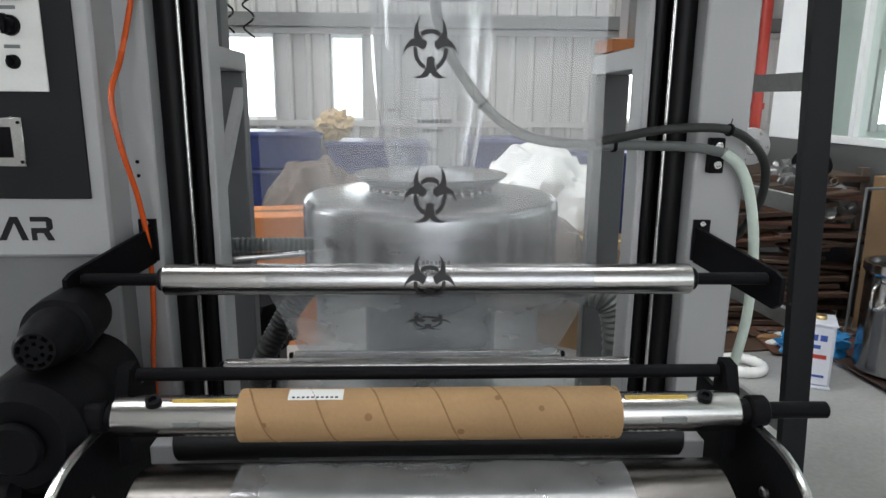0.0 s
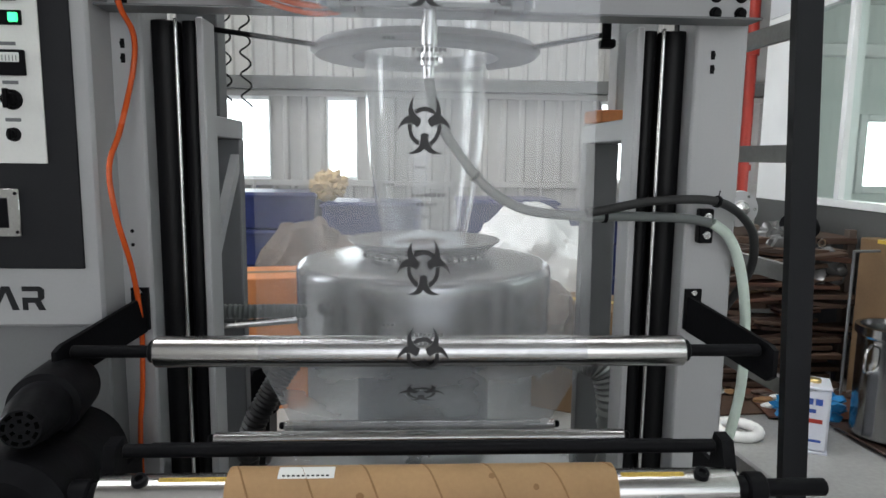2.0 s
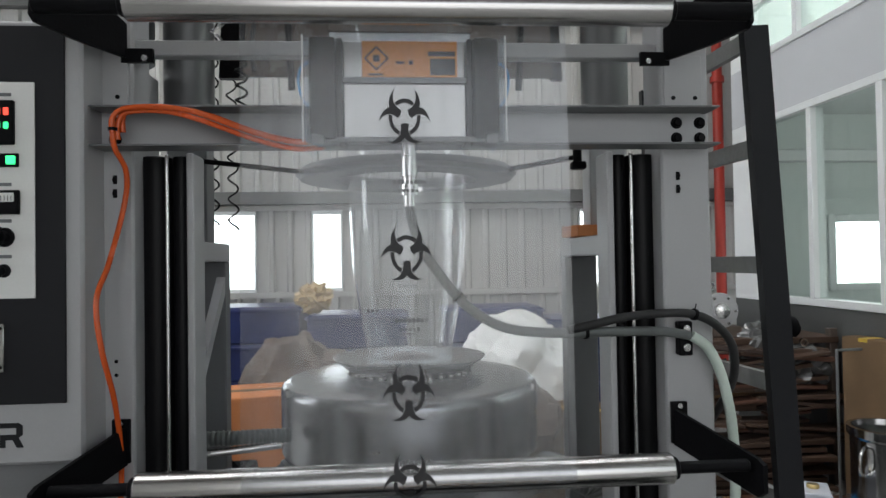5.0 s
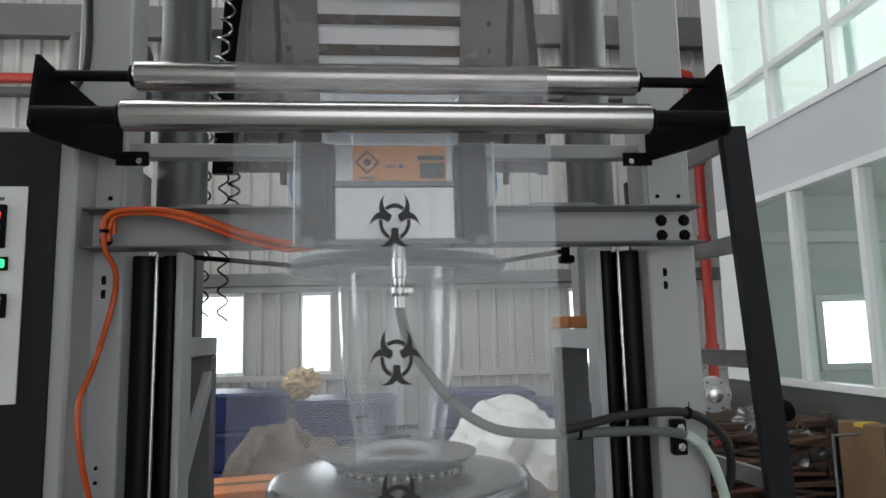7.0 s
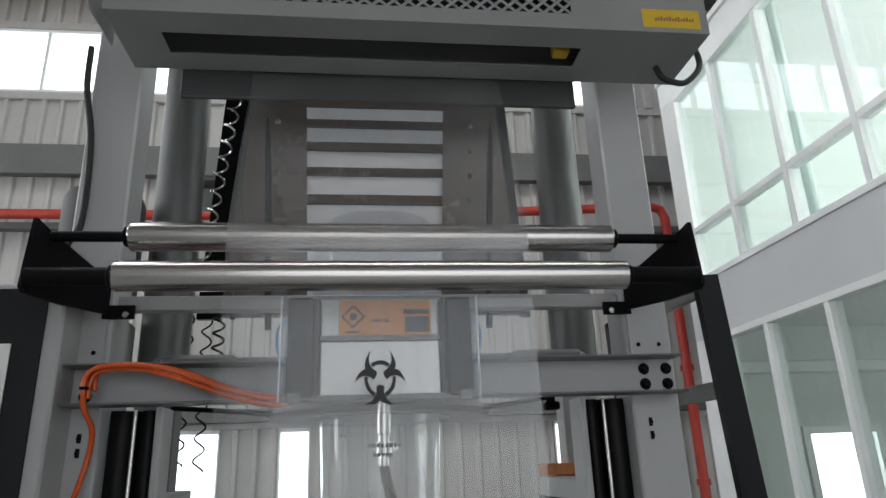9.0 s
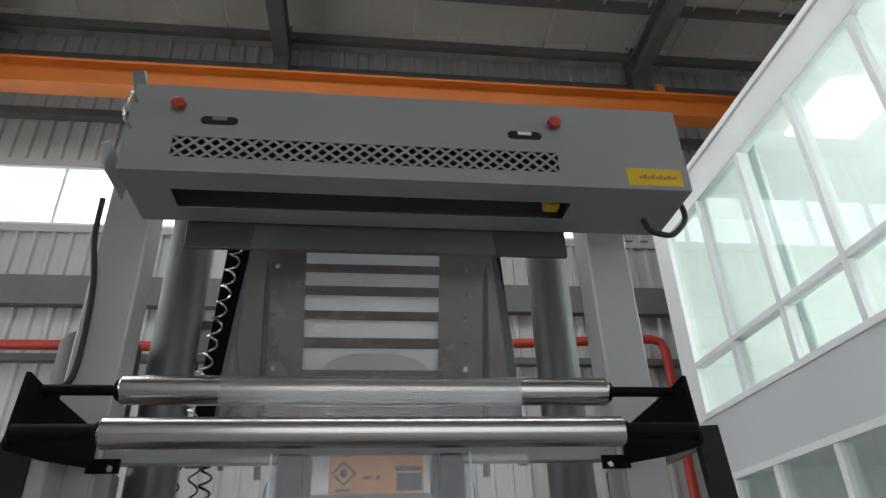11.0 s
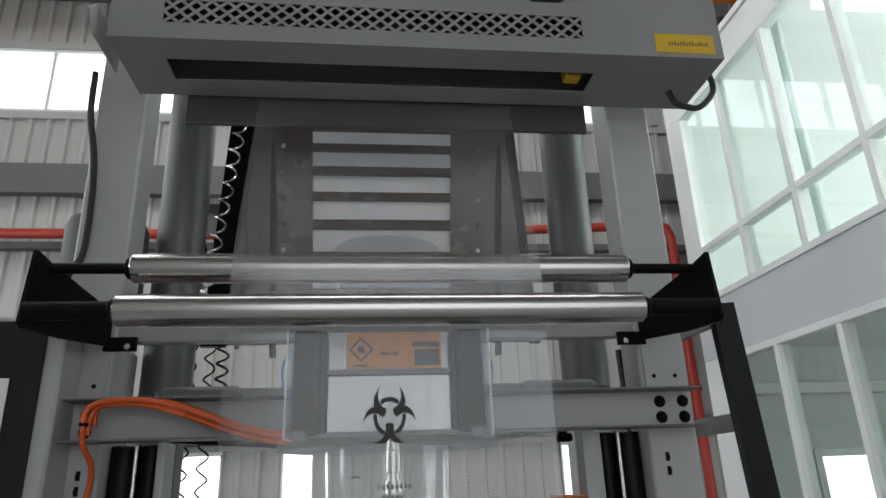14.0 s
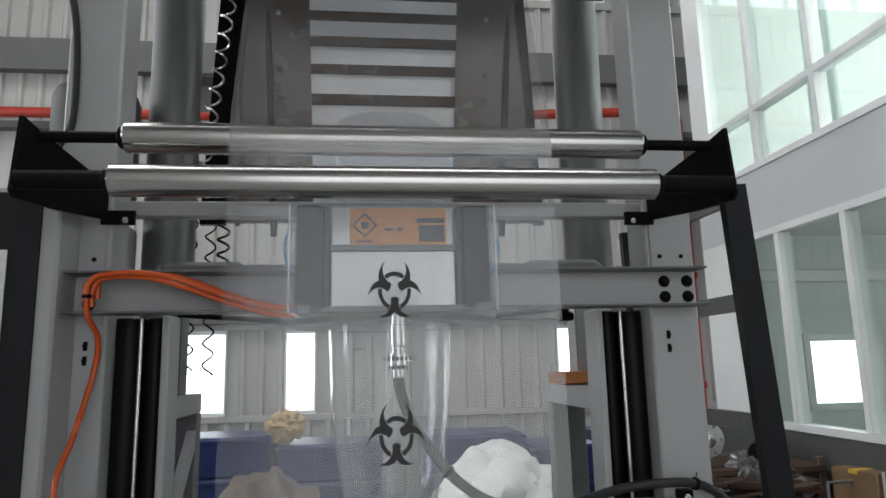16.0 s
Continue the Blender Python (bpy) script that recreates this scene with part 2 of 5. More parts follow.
BUBBLE = film_mat("bubble_film", 0.07, (0.93, 0.94, 0.95), 0.1, 1.6, 25, base=0.08)
PERSPEX = film_mat("clear_perspex", 0.02, (0.86, 0.9, 0.95), 0.04, 0.5, 4)
GLASS = glass_mat("mint_window_glass", (0.91, 0.965, 0.945), 0.5, 0.03)
GLASS_CLEAR = glass_mat("window_glass", (0.94, 0.96, 0.96), 0.45, 0.03)

# ---------- mesh helpers ----------
WORLD = {}


def thing(name, label, category, base=(0, 0, 0), group="", kind=""):
    ob = new(name)
    ob.empty_display_size = 0.05
    ob.location = base
    WORLD[ob] = Matrix.Translation(base)
    return tagged(ob, label, category, group, kind)


def part(name, bm, material, parent, label="", smooth=True):
    """One mesh, in world places, under a thing or a part."""
    me = bpy.data.meshes.new(name)
    bmesh.ops.recalc_face_normals(bm, faces=bm.faces)
    bm.to_mesh(me)
    bm.free()
    me.materials.append(material)
    if smooth:
        me.shade_smooth()
        me.set_sharp_from_angle(angle=radians(38))
    ob = new(name, me)
    WORLD[ob] = Matrix.Identity(4)
    if parent is not None:
        ob.parent = parent
        ob.matrix_parent_inverse = WORLD[parent].inverted()
    if label:
        tagged(ob, label)
    return ob


def solo(name, bm, material, label, category, group="", kind="", smooth=True):
    return tagged(part(name, bm, material, None, "", smooth), label, category, group, kind)


def mesh():
    return bmesh.new()


def box(bm, x0, x1, y0, y1, z0, z1, bevel=0.003, turn=None):
    made = bmesh.ops.create_cube(bm, size=1)["verts"]
    m = Matrix.Translation(((x0 + x1) / 2, (y0 + y1) / 2, (z0 + z1) / 2)) @ (turn or Matrix()) @ Matrix.Diagonal((abs(x1 - x0), abs(y1 - y0), abs(z1 - z0), 1))
    bmesh.ops.transform(bm, matrix=m, verts=made)
    b = min(bevel, 0.3 * min(abs(x1 - x0), abs(y1 - y0), abs(z1 - z0)))
    if b > 0:
        edges = list({e for v in made for e in v.link_edges})
        bmesh.ops.bevel(bm, geom=edges, offset=b, segments=1, affect="EDGES")
    return bm


def frame_of(a, b):
    d = (Vector(b) - Vector(a)).normalized()
    return d.to_track_quat("Z", "Y").to_matrix()


def lathe(bm, a, b, profile, seg=32):
    """A turned body on the axis a to b: profile is (share along the axis, radius)."""
    a, b = Vector(a), Vector(b)
    r = frame_of(a, b)
    rings = []
    for s, rad in profile:
        c = a.lerp(b, s)
        if rad <= 1e-6:
            rings.append([bm.verts.new(c)])
        else:
            rings.append([bm.verts.new(c + r @ Vector((rad * math.cos(k * math.tau / seg), rad * math.sin(k * math.tau / seg), 0))) for k in range(seg)])
    for p, q in zip(rings, rings[1:]):
        for k in range(seg):
            j = (k + 1) % seg
            vs = [p[k % len(p)], p[j % len(p)], q[j % len(q)], q[k % len(q)]]
            vs = list(dict.fromkeys(vs))
            if len(vs) > 2:
                bm.faces.new(vs)
    return bm


def cyl(bm, a, b, r, seg=24, chamfer=0.0, r2=None):
    r2 = r if r2 is None else r2
    length = (Vector(b) - Vector(a)).length
    c = min(chamfer, length * 0.4) / length
    if c > 0:
        prof = [(0, 0), (0, r - chamfer), (c, r), (1 - c, r2), (1, r2 - chamfer), (1, 0)]
    else:
        prof = [(0, 0), (0, r), (1, r2), (1, 0)]
    return lathe(bm, a, b, prof, seg)


def smooth_path(points, steps=8):
    p = [Vector(q) for q in points]
    p = [p[0] * 2 - p[1]] + p + [p[-1] * 2 - p[-2]]
    out = []
    for i in range(1, len(p) - 2):
        for s in range(steps):
            t = s / steps
            a, b, c, d = p[i - 1:i + 3]
            out.append(0.5 * (2 * b + (c - a) * t + (2 * a - 5 * b + 4 * c - d) * t * t + (3 * b - a - 3 * c + d) * t ** 3))
    return out + [p[-2]]


def sweep(bm, pts, r, seg=12, ribs=0.0):
    """A round tube along a path; ribs: how far every other ring stands proud."""
    rings = []
    n = len(pts)
    up = Vector((0.13, 0.97, 0.21))
    for i, p in enumerate(pts):
        d = (pts[min(i + 1, n - 1)] - pts[max(i - 1, 0)]).normalized()
        u = (up - d * up.dot(d)).normalized()
        up = u
        v = d.cross(u)
        rr = r + (ribs if i % 2 else 0)
        rings.append([bm.verts.new(p + rr * (u * math.cos(k * math.tau / seg) + v * math.sin(k * math.tau / seg))) for k in range(seg)])
    for a, b in zip(rings, rings[1:]):
        for k in range(seg):
            j = (k + 1) % seg
            bm.faces.new((a[k], a[j], b[j], b[k]))
    bm.faces.new(rings[0])
    bm.faces.new(rings[-1])
    return bm


def plate(bm, outline, axis, at, thick, bevel=0.0):
    """A flat plate of an outline in the two other axes, from at to at + thick along the axis."""
    def place(u, v, w):
        return {"x": (w, u, v), "y": (u, w, v), "z": (u, v, w)}[axis]
    lo = [bm.verts.new(place(u, v, at)) for u, v in outline]
    hi = [bm.verts.new(place(u, v, at + thick)) for u, v in outline]
    bm.faces.new(lo)
    bm.faces.new(hi)
    n = len(lo)
    for k in range(n):
        bm.faces.new((lo[k], lo[(k + 1) % n], hi[(k + 1) % n], hi[k]))
    return bm


def sheet(bm, path, x0, x1, cols=24, sag=0.0):
    """A web of film along a path of (y, z), from x0 to x1, a tenth of a millimetre of waviness."""
    rows = []
    for i, (y, z) in enumerate(path):
        rows.append([bm.verts.new((x0 + (x1 - x0) * k / cols, y + sag * noise.noise((k * 0.7, i * 0.15, 3.1)), z)) for k in range(cols + 1)])
    for a, b in zip(rows, rows[1:]):
        for k in range(cols):
            bm.faces.new((a[k], a[k + 1], b[k + 1], b[k]))
    return bm


def blob(bm, centre, size, rough=0.25, freq=2.5, seed=0.0, sub=4, flat=-0.6):
    """A crumpled bag or heap: a ball pushed about by folds, flattened below."""
    made = bmesh.ops.create_icosphere(bm, subdivisions=sub, radius=1)["verts"]
    for v in made:
        d = v.co.copy()
        k = 1 + rough * noise.fractal(d * freq + Vector((seed, seed * 2, 0)), 1.0, 2.0, 4) + rough * 0.5 * abs(noise.noise(d * freq * 2.3 + Vector((0, seed, 5))))
        q = d * k
        q.z = max(q.z, flat)
        v.co = Vector(centre) + Vector((q.x * size[0], q.y * size[1], q.z * size[2]))
    return bm


def screw(bm, p, r, h, axis=(0, -1, 0), seg=6):
    a = Vector(p)
    return cyl(bm, a, a + Vector(axis) * h, r, seg, h * 0.2)

# ---------- the hall ----------
HALL_L, HALL_R, HALL_BACK, HALL_FRONT, EAVES = -7.0, 2.8, 6.6, -4.5, 8.5
b = mesh()
box(b, HALL_L - 0.3, 6.6, HALL_FRONT, 7.2, -0.1, 0.0, 0)
solo("floor", b, CONCRETE, "worn grey concrete factory floor with dark stains", "floor", kind="structure")
b = mesh()
box(b, -400, 400, -400, 400, -0.3, -0.12, 0)
solo("ground", b, TARMAC, "pale yard ground outside the factory hall", "ground", kind="structure")


def ribbed(bm, x0, x1, z0, z1, y, pitch=0.19, depth=0.03, thick=0.02):
    """Trapezoid-ribbed wall sheet between x0 and x1."""
    xs = []
    n = max(1, round((x1 - x0) / pitch))
    p = (x1 - x0) / n
    for k in range(n):
        a = x0 + k * p
        xs += [(a, 0), (a + p * 0.62, 0), (a + p * 0.72, 1), (a + p * 0.9, 1)]
    xs.append((x1, 0))
    lo = [bm.verts.new((x, y - d * depth, z0)) for x, d in xs]
    hi = [bm.verts.new((x, y - d * depth, z1)) for x, d in xs]
    for k in range(len(xs) - 1):
        bm.faces.new((lo[k], lo[k + 1], hi[k + 1], hi[k]))
    return bm


WIN_LOW = ((-3.4, -1.39), (-0.85, -0.55), (1.84, 2.2))
Z1, Z2 = 1.16, 1.96
U1, U2 = 5.53, 6.32
b = mesh()
ribbed(b, HALL_L, 6.4, Z2, U1, HALL_BACK)
ribbed(b, HALL_L, 6.4, U2, 8.7, HALL_BACK)
ribbed(b, HALL_L, 6.4, 0.0, Z1, HALL_BACK)
ribbed(b, 2.6, 6.4, U1, U2, HALL_BACK)
edge = HALL_L
for x0, x1 in WIN_LOW:
    ribbed(b, edge, x0, Z1, Z2, HALL_BACK)
    edge = x1
ribbed(b, edge, 6.4, Z1, Z2, HALL_BACK)
wall_back = solo("wall_back", b, SHEET, "grey ribbed metal sheet wall of the factory hall", "wall", kind="structure", smooth=False)
sol = wall_back.modifiers.new("thickness", "SOLIDIFY")
sol.thickness, sol.offset = 0.04, 1

for i, (x0, x1, z0, z1) in enumerate([(a, c, Z1, Z2) for a, c in WIN_LOW] + [(HALL_L, 2.6, U1, U2)]):
    w = thing("window_%d" % (i + 1), "bright white-framed window in the metal wall", "window", (x0, HALL_BACK, z0), kind="structure")
    b = mesh()
    f = 0.035
    box(b, x0, x1, HALL_BACK - 0.03, HALL_BACK + 0.05, z0, z0 + f)
    box(b, x0, x1, HALL_BACK - 0.03, HALL_BACK + 0.05, z1 - f, z1)
    n = max(1, round((x1 - x0) / 0.9))
    for k in range(n + 1):
        xc = x0 + (x1 - x0) * k / n
        lo, hi = max(x0, xc - f / 2), min(x1, xc + f / 2)
        box(b, lo, hi, HALL_BACK - 0.026, HALL_BACK + 0.046, z0 + f, z1 - f)
    part("window_frame", b, ALU_WHITE, w)
    b = mesh()
    box(b, x0 + 0.01, x1 - 0.01, HALL_BACK + 0.008, HALL_BACK + 0.014, z0 + 0.01, z1 - 0.01, 0)
    pane = part("pane", b, GLASS_CLEAR, w)
    pane.visible_shadow = False

for z0, z1 in ((U1 - 0.09, U1), (U2, U2 + 0.09), (Z1 - 0.06, Z1), (Z2, Z2 + 0.055)):
    b = mesh()
    box(b, HALL_L, 6.38, HALL_BACK - 0.042, HALL_BACK + 0.07, z0, z1, 0.004)
    solo("trim", b, SHEET, "grey folded flashing strip on the sheet wall", "trim", "wall flashings", "structure")
for z0, z1 in ((4.53, 4.86), (3.93, 4.0), (6.98, 7.1), (2.02, 2.14), (7.55, 8.0)):
    b = mesh()
    box(b, HALL_L, 6.35, HALL_BACK - 0.14, HALL_BACK - 0.035, z0, z1)
    solo("girt", b, GIRT, "horizontal grey steel wall girt", "beam", "wall girts", "structure")
for x in (-1.19, 3.6, -4.9):
    b = mesh()
    box(b, x - 0.1, x + 0.1, HALL_BACK - 0.34, HALL_BACK - 0.15, 6.5 if x > -2 else 0, EAVES + 0.3)
    solo("steel_column", b, GIRT, "grey steel portal column against the wall", "column", "portal columns", "structure")

# red fire pipe along the wall and down the corner
b = mesh()
sweep(b, [Vector((HALL_L, 6.4, 4.06)), Vector((0, 6.4, 4.06)), Vector((3.1, 6.4, 4.2)), Vector((3.2, 6.4, 4.17)), Vector((3.24, 6.4, 4.07)), Vector((3.24, 6.4, 0.0))], 0.05, 14)
solo("fire_pipe", b, RED, "red painted fire pipe along the wall", "pipe")
for z in (1.3, 2.4, 3.2):
    b = mesh()
    lathe(b, (3.24, 6.4, z), (3.24, 6.4, z + 0.06), [(0, 0.051), (0, 0.068), (1, 0.068), (1, 0.051)], 14)
    part("pipe_coupling", b, RED, bpy.data.objects["fire_pipe"])

# left and front walls with openings for daylight, roof
b = mesh()
box(b, HALL_L - 0.2, HALL_L, HALL_FRONT, HALL_BACK, 0, 1.4, 0)
box(b, HALL_L - 0.2, HALL_L, HALL_FRONT, HALL_BACK, 3.8, U1, 0)
box(b, HALL_L - 0.2, HALL_L, HALL_FRONT, HALL_BACK, U2, EAVES + 0.6, 0)
for y0, y1 in ((HALL_FRONT, -1.5), (4.6, HALL_BACK)):
    box(b, HALL_L - 0.2, HALL_L, y0, y1, 1.4, 3.8, 0)
solo("wall_left", b, SHEET, "plain grey metal hall wall", "wall", kind="structure")
b = mesh()
box(b, HALL_L, -1.3, HALL_FRONT - 0.2, HALL_FRONT, 0, EAVES + 0.6, 0)
box(b, 3.7, 6.6, HALL_FRONT - 0.2, HALL_FRONT, 0, EAVES + 0.6, 0)
box(b, -1.3, 3.7, HALL_FRONT - 0.2, HALL_FRONT, 4.2, EAVES + 0.6, 0)
solo("wall_front", b, SHEET, "plain grey metal hall wall with a wide open gate", "wall", kind="structure")
b = mesh()
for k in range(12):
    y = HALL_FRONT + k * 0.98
    # gap left in the sheets for an added roof light
    if k in ADDED_ROOF_LIGHTS:
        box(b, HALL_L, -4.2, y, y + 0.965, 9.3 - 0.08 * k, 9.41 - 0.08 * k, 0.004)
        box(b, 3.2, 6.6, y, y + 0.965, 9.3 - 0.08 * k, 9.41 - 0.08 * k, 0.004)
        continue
    box(b, HALL_L, 6.6, y, y + 0.965, 9.3 - 0.08 * k, 9.41 - 0.08 * k, 0.004)
solo("ceiling", b, ROOF, "grey metal roof sheets", "ceiling", kind="structure")
for k in range(22):
    b = mesh()
    x = HALL_L + 0.3 + 0.6 * k
    box(b, x - 0.012, x + 0.012, 4.4, 6.58, 8.385, 8.41, 0.003)
    solo("roof_seam", b, ROOF, "standing seam of the roof sheets", "roof seam", "roof seams", "structure")
# clear sheets closing the two added roof lights
for k in ADDED_ROOF_LIGHTS:
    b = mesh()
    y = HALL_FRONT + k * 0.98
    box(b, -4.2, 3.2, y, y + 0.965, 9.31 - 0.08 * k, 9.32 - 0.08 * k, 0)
    lite = solo("added_roof_light", b, GLASS_CLEAR, "clear sheet of an added roof light out of view", "roof light", kind="structure")
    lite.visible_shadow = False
for y in (-4.5, -2.5, -0.5, 1.5, 3.5, 4.6, 5.5, 6.3):
    b = mesh()
    top_z = 9.28 - 0.0816 * (y - HALL_FRONT)
    box(b, HALL_L, 6.4, y - 0.04, y + 0.04, top_z - 0.13, top_z)
    solo("purlin", b, GIRT, "dark steel roof purlin", "beam", "roof purlins", "structure")
for x in (-1.19, 3.6, -4.9):
    b = mesh()
    box(b, x - 0.1, x + 0.1, HALL_FRONT, HALL_BACK - 0.15, 7.96, 8.0)
    box(b, x - 0.012, x + 0.012, HALL_FRONT, HALL_BACK - 0.15, 8.0, 8.24)
    box(b, x - 0.1, x + 0.1, HALL_FRONT, HALL_BACK - 0.15, 8.24, 8.28)
    solo("rafter", b, GIRT, "dark steel roof rafter", "beam", "roof rafters", "structure")

# bright overcast sky and yard seen through the windows
SKYLIGHT = glow("overcast_sky_glow", (0.95, 0.98, 1.0), 4.5)
b = mesh()
box(b, -12, 8, 9.0, 9.05, -0.12, 12, 0)
solo("backdrop_north", b, SKYLIGHT, "bright overcast sky outside the windows", "sky", kind="structure")
b = mesh()
box(b, -9.6, -9.55, -9, 8.5, -0.12, 12, 0)
solo("backdrop_west", b, SKYLIGHT, "bright overcast sky outside the side windows", "sky", kind="structure")

# crane runway girder
crane = thing("crane_girder", "orange painted steel crane girder under the roof", "crane beam", (0, 6.0, 6.2))
b = mesh()
box(b, -6.8, 6.4, 5.96, 5.98, 7.0, 7.3, 0.002)
part("web", b, CRANE, crane)
b = mesh()
box(b, -6.8, 6.4, 5.86, 6.08, 6.96, 7.0, 0.004)
part("flange", b, CRANE, crane)
b = mesh()
box(b, -6.8, 6.4, 5.86, 6.08, 7.3, 7.34, 0.004)
part("flange", b, CRANE, crane)
for x in (-4.9, -1.19, 3.6):
    b = mesh()
    box(b, x - 0.06, x + 0.06, 6.0, 6.27, 7.0, 7.28)
    part("bracket", b, CRANE, crane)
for x in (3.6,):
    b = mesh()
    box(b, x, x + 0.1, 5.9, 5.98, 7.34, 7.5)
    part("stop_block", b, CRANE, crane)

# ---------- the office block on the right ----------
FAR = 5.3


def opening_wall(name, material, label, z0, z1, y0, y1):
    bm = mesh()
    box(bm, HALL_R, HALL_R + 0.12, y0, y1, z0, z1, 0.004)
    return solo(name, bm, material, label, "wall", kind="structure")


NEAR = -4.45
opening_wall("wall_right_base", WALL_GREY, "grey painted lower wall of the office block", 0, 1.10, NEAR, FAR)
opening_wall("wall_right_fascia", FASCIA, "pale grey panel between the two rows of office windows", 2.50, 2.96, NEAR, FAR)
opening_wall("wall_right_top", WHITE, "white top edge of the office block", 4.74, 5.0, NEAR, FAR)
opening_wall("wall_right_pier", WHITE, "white corner pier of the office block", 1.10, 2.50, 4.86, FAR)
opening_wall("wall_right_pier_upper", WHITE, "white upper corner pier of the office block", 2.96, 4.74, 5.07, FAR)
b = mesh()
for x0, x1, z0, z1 in ((HALL_R + 0.12, 3.55, 0, 5.0), (4.15, 6.5, 0, 5.0), (3.55, 4.15, 0, 1.2), (3.55, 4.15, 1.72, 5.0)):
    box(b, x0, x1, FAR - 0.12, FAR, z0, z1, 0)
solo("wall_office_end", b, WHITE, "white end wall of the office block", "wall", kind="structure")
b = mesh()
box(b, HALL_R + 0.1, 6.5, NEAR, FAR - 0.12, 2.6, 2.76, 0)
solo("ceiling_office", b, WHITE, "white office ceiling slab", "ceiling", kind="structure")
b = mesh()
box(b, HALL_R - 0.02, 6.5, NEAR, FAR, 5.0, 5.06, 0.005)
solo("roof_office", b, WHITE, "white roof edge of the office block", "roof", kind="structure")
b = mesh()
X = 5.9
# the far-wall openings are added to hold the two fill lamps
for z0, z1, a0, a1, h0, h1 in ((0, 2.6, -0.4, 3.6, 1.2, 2.3), (2.76, 5.0, -0.9, 4.1, 3.35, 4.65)):
    box(b, X, X + 0.1, NEAR, a0, z0, z1, 0)
    box(b, X, X + 0.1, a1, FAR - 0.12, z0, z1, 0)
    box(b, X, X + 0.1, a0, a1, z0, h0, 0)
    box(b, X, X + 0.1, a0, a1, h1, z1, 0)
solo("wall_office_inside", b, MINT_WALL, "pale mint inner wall of the office", "wall", kind="structure")
b = mesh()
for x0, x1, z0, z1 in ((HALL_R + 0.12, 3.55, 0, 2.6), (4.15, X, 0, 2.6), (3.55, 4.15, 0, 1.2), (3.55, 4.15, 1.72, 2.6), (HALL_R + 0.12, X, 2.76, 5.0)):
    box(b, x0, x1, FAR - 0.16, FAR - 0.122, z0, z1, 0)
solo("wall_office_lining", b, MINT_WALL, "pale mint lining of the office end wall", "wall", kind="structure")
w = thing("window_7", "bright white-framed window at the end of the office", "window", (3.85, FAR, 1.2), kind="structure")
b = mesh()
for x0, x1, z0, z1 in ((3.5, 3.56, 1.15, 1.77), (4.14, 4.2, 1.15, 1.77), (3.56, 4.14, 1.15, 1.21), (3.56, 4.14, 1.71, 1.77)):
    box(b, x0, x1, FAR - 0.19, FAR - 0.161, z0, z1)
part("window_frame", b, ALU_WHITE, w)
b = mesh()
box(b, 3.45, 4.25, FAR + 0.02, FAR + 0.03, 1.1, 1.8, 0)
solo("backdrop_office", b, SKYLIGHT, "bright daylight outside the office window", "sky", kind="structure")
b = mesh()
box(b, HALL_R + 0.2, 5.8, FAR - 0.24, FAR - 0.161, 2.2, 2.3, 0.01)
solo("office_beam", b, WHITE, "white pelmet on the office end wall", "beam", kind="structure")
b = mesh()
low, high = [], []
for j in range(61):
    wave = 0.03 * math.sin(j * 0.62) + 0.012 * math.sin(j * 1.7)
    low.append(b.verts.new((HALL_R + 0.34 + wave, 4.22 - 0.0052 * j, 2.78)))
    high.append(b.verts.new((HALL_R + 0.34 + wave * 0.7, 4.22 - 0.0052 * j, 4.96)))
for j in range(60):
    b.faces.new((low[j], low[j + 1], high[j + 1], high[j]))
drop = solo("curtain", b, CURTAIN, "pale teal office curtain gathered behind the glass", "curtain")
cloth = drop.modifiers.new("thickness", "SOLIDIFY")
cloth.thickness = 0.004
# Lamp panels added for the bright spot and ceiling of the upper office.
TUBE = glow("panel_lamp_glow", (1, 1, 0.97), 5.0)
for y in (3.5, 1.9, 0.3):
    b = mesh()
    box(b, 3.35, 3.95, y - 0.3, y + 0.3, 4.965, 4.998)
    solo("added_ceiling_lamp", b, TUBE, "square white lamp panel added in the office ceiling", "lamp", "office ceiling lamps")



def window_row(number, z0, z1, mullions, end, bar=None):
    w = thing("window_%d" % number, "row of white-framed office windows with greenish glass", "window", (HALL_R, end, z0), kind="structure")
    f = 0.05
    bm = mesh()
    box(bm, HALL_R - 0.012, HALL_R + 0.09, NEAR, end, z0, z0 + f)
    box(bm, HALL_R - 0.012, HALL_R + 0.09, NEAR, end, z1 - f, z1)
    if bar:
        box(bm, HALL_R - 0.006, HALL_R + 0.084, NEAR, end, bar - f / 2, bar + f / 2)
    part("window_frame", bm, ALU_WHITE, w)
    ys = [end - f / 2] + list(mullions)
    for y in ys:
        bm = mesh()
        box(bm, HALL_R - 0.009, HALL_R + 0.087, y - f / 2, y + f / 2, z0 + f, z1 - f)
        part("mullion", bm, ALU_WHITE, w)
    for ya, yb in zip(ys, ys[1:] + [NEAR]):
        for za, zb in ([(z0 + f, bar - f / 2), (bar + f / 2, z1 - f)] if bar else [(z0 + f, z1 - f)]):
            bm = mesh()
            box(bm, HALL_R + 0.03, HALL_R + 0.036, yb + f / 2, ya - f / 2, za, zb, 0)
            p = part("pane", bm, GLASS, w)
            p.visible_shadow = False
    return w


window_row(5, 1.10, 2.50, [4.27 - 0.66 * k for k in range(12)], 4.86)
window_row(6, 2.96, 4.74, [4.40 - 0.675 * k for k in range(12)], 5.07, 3.42)

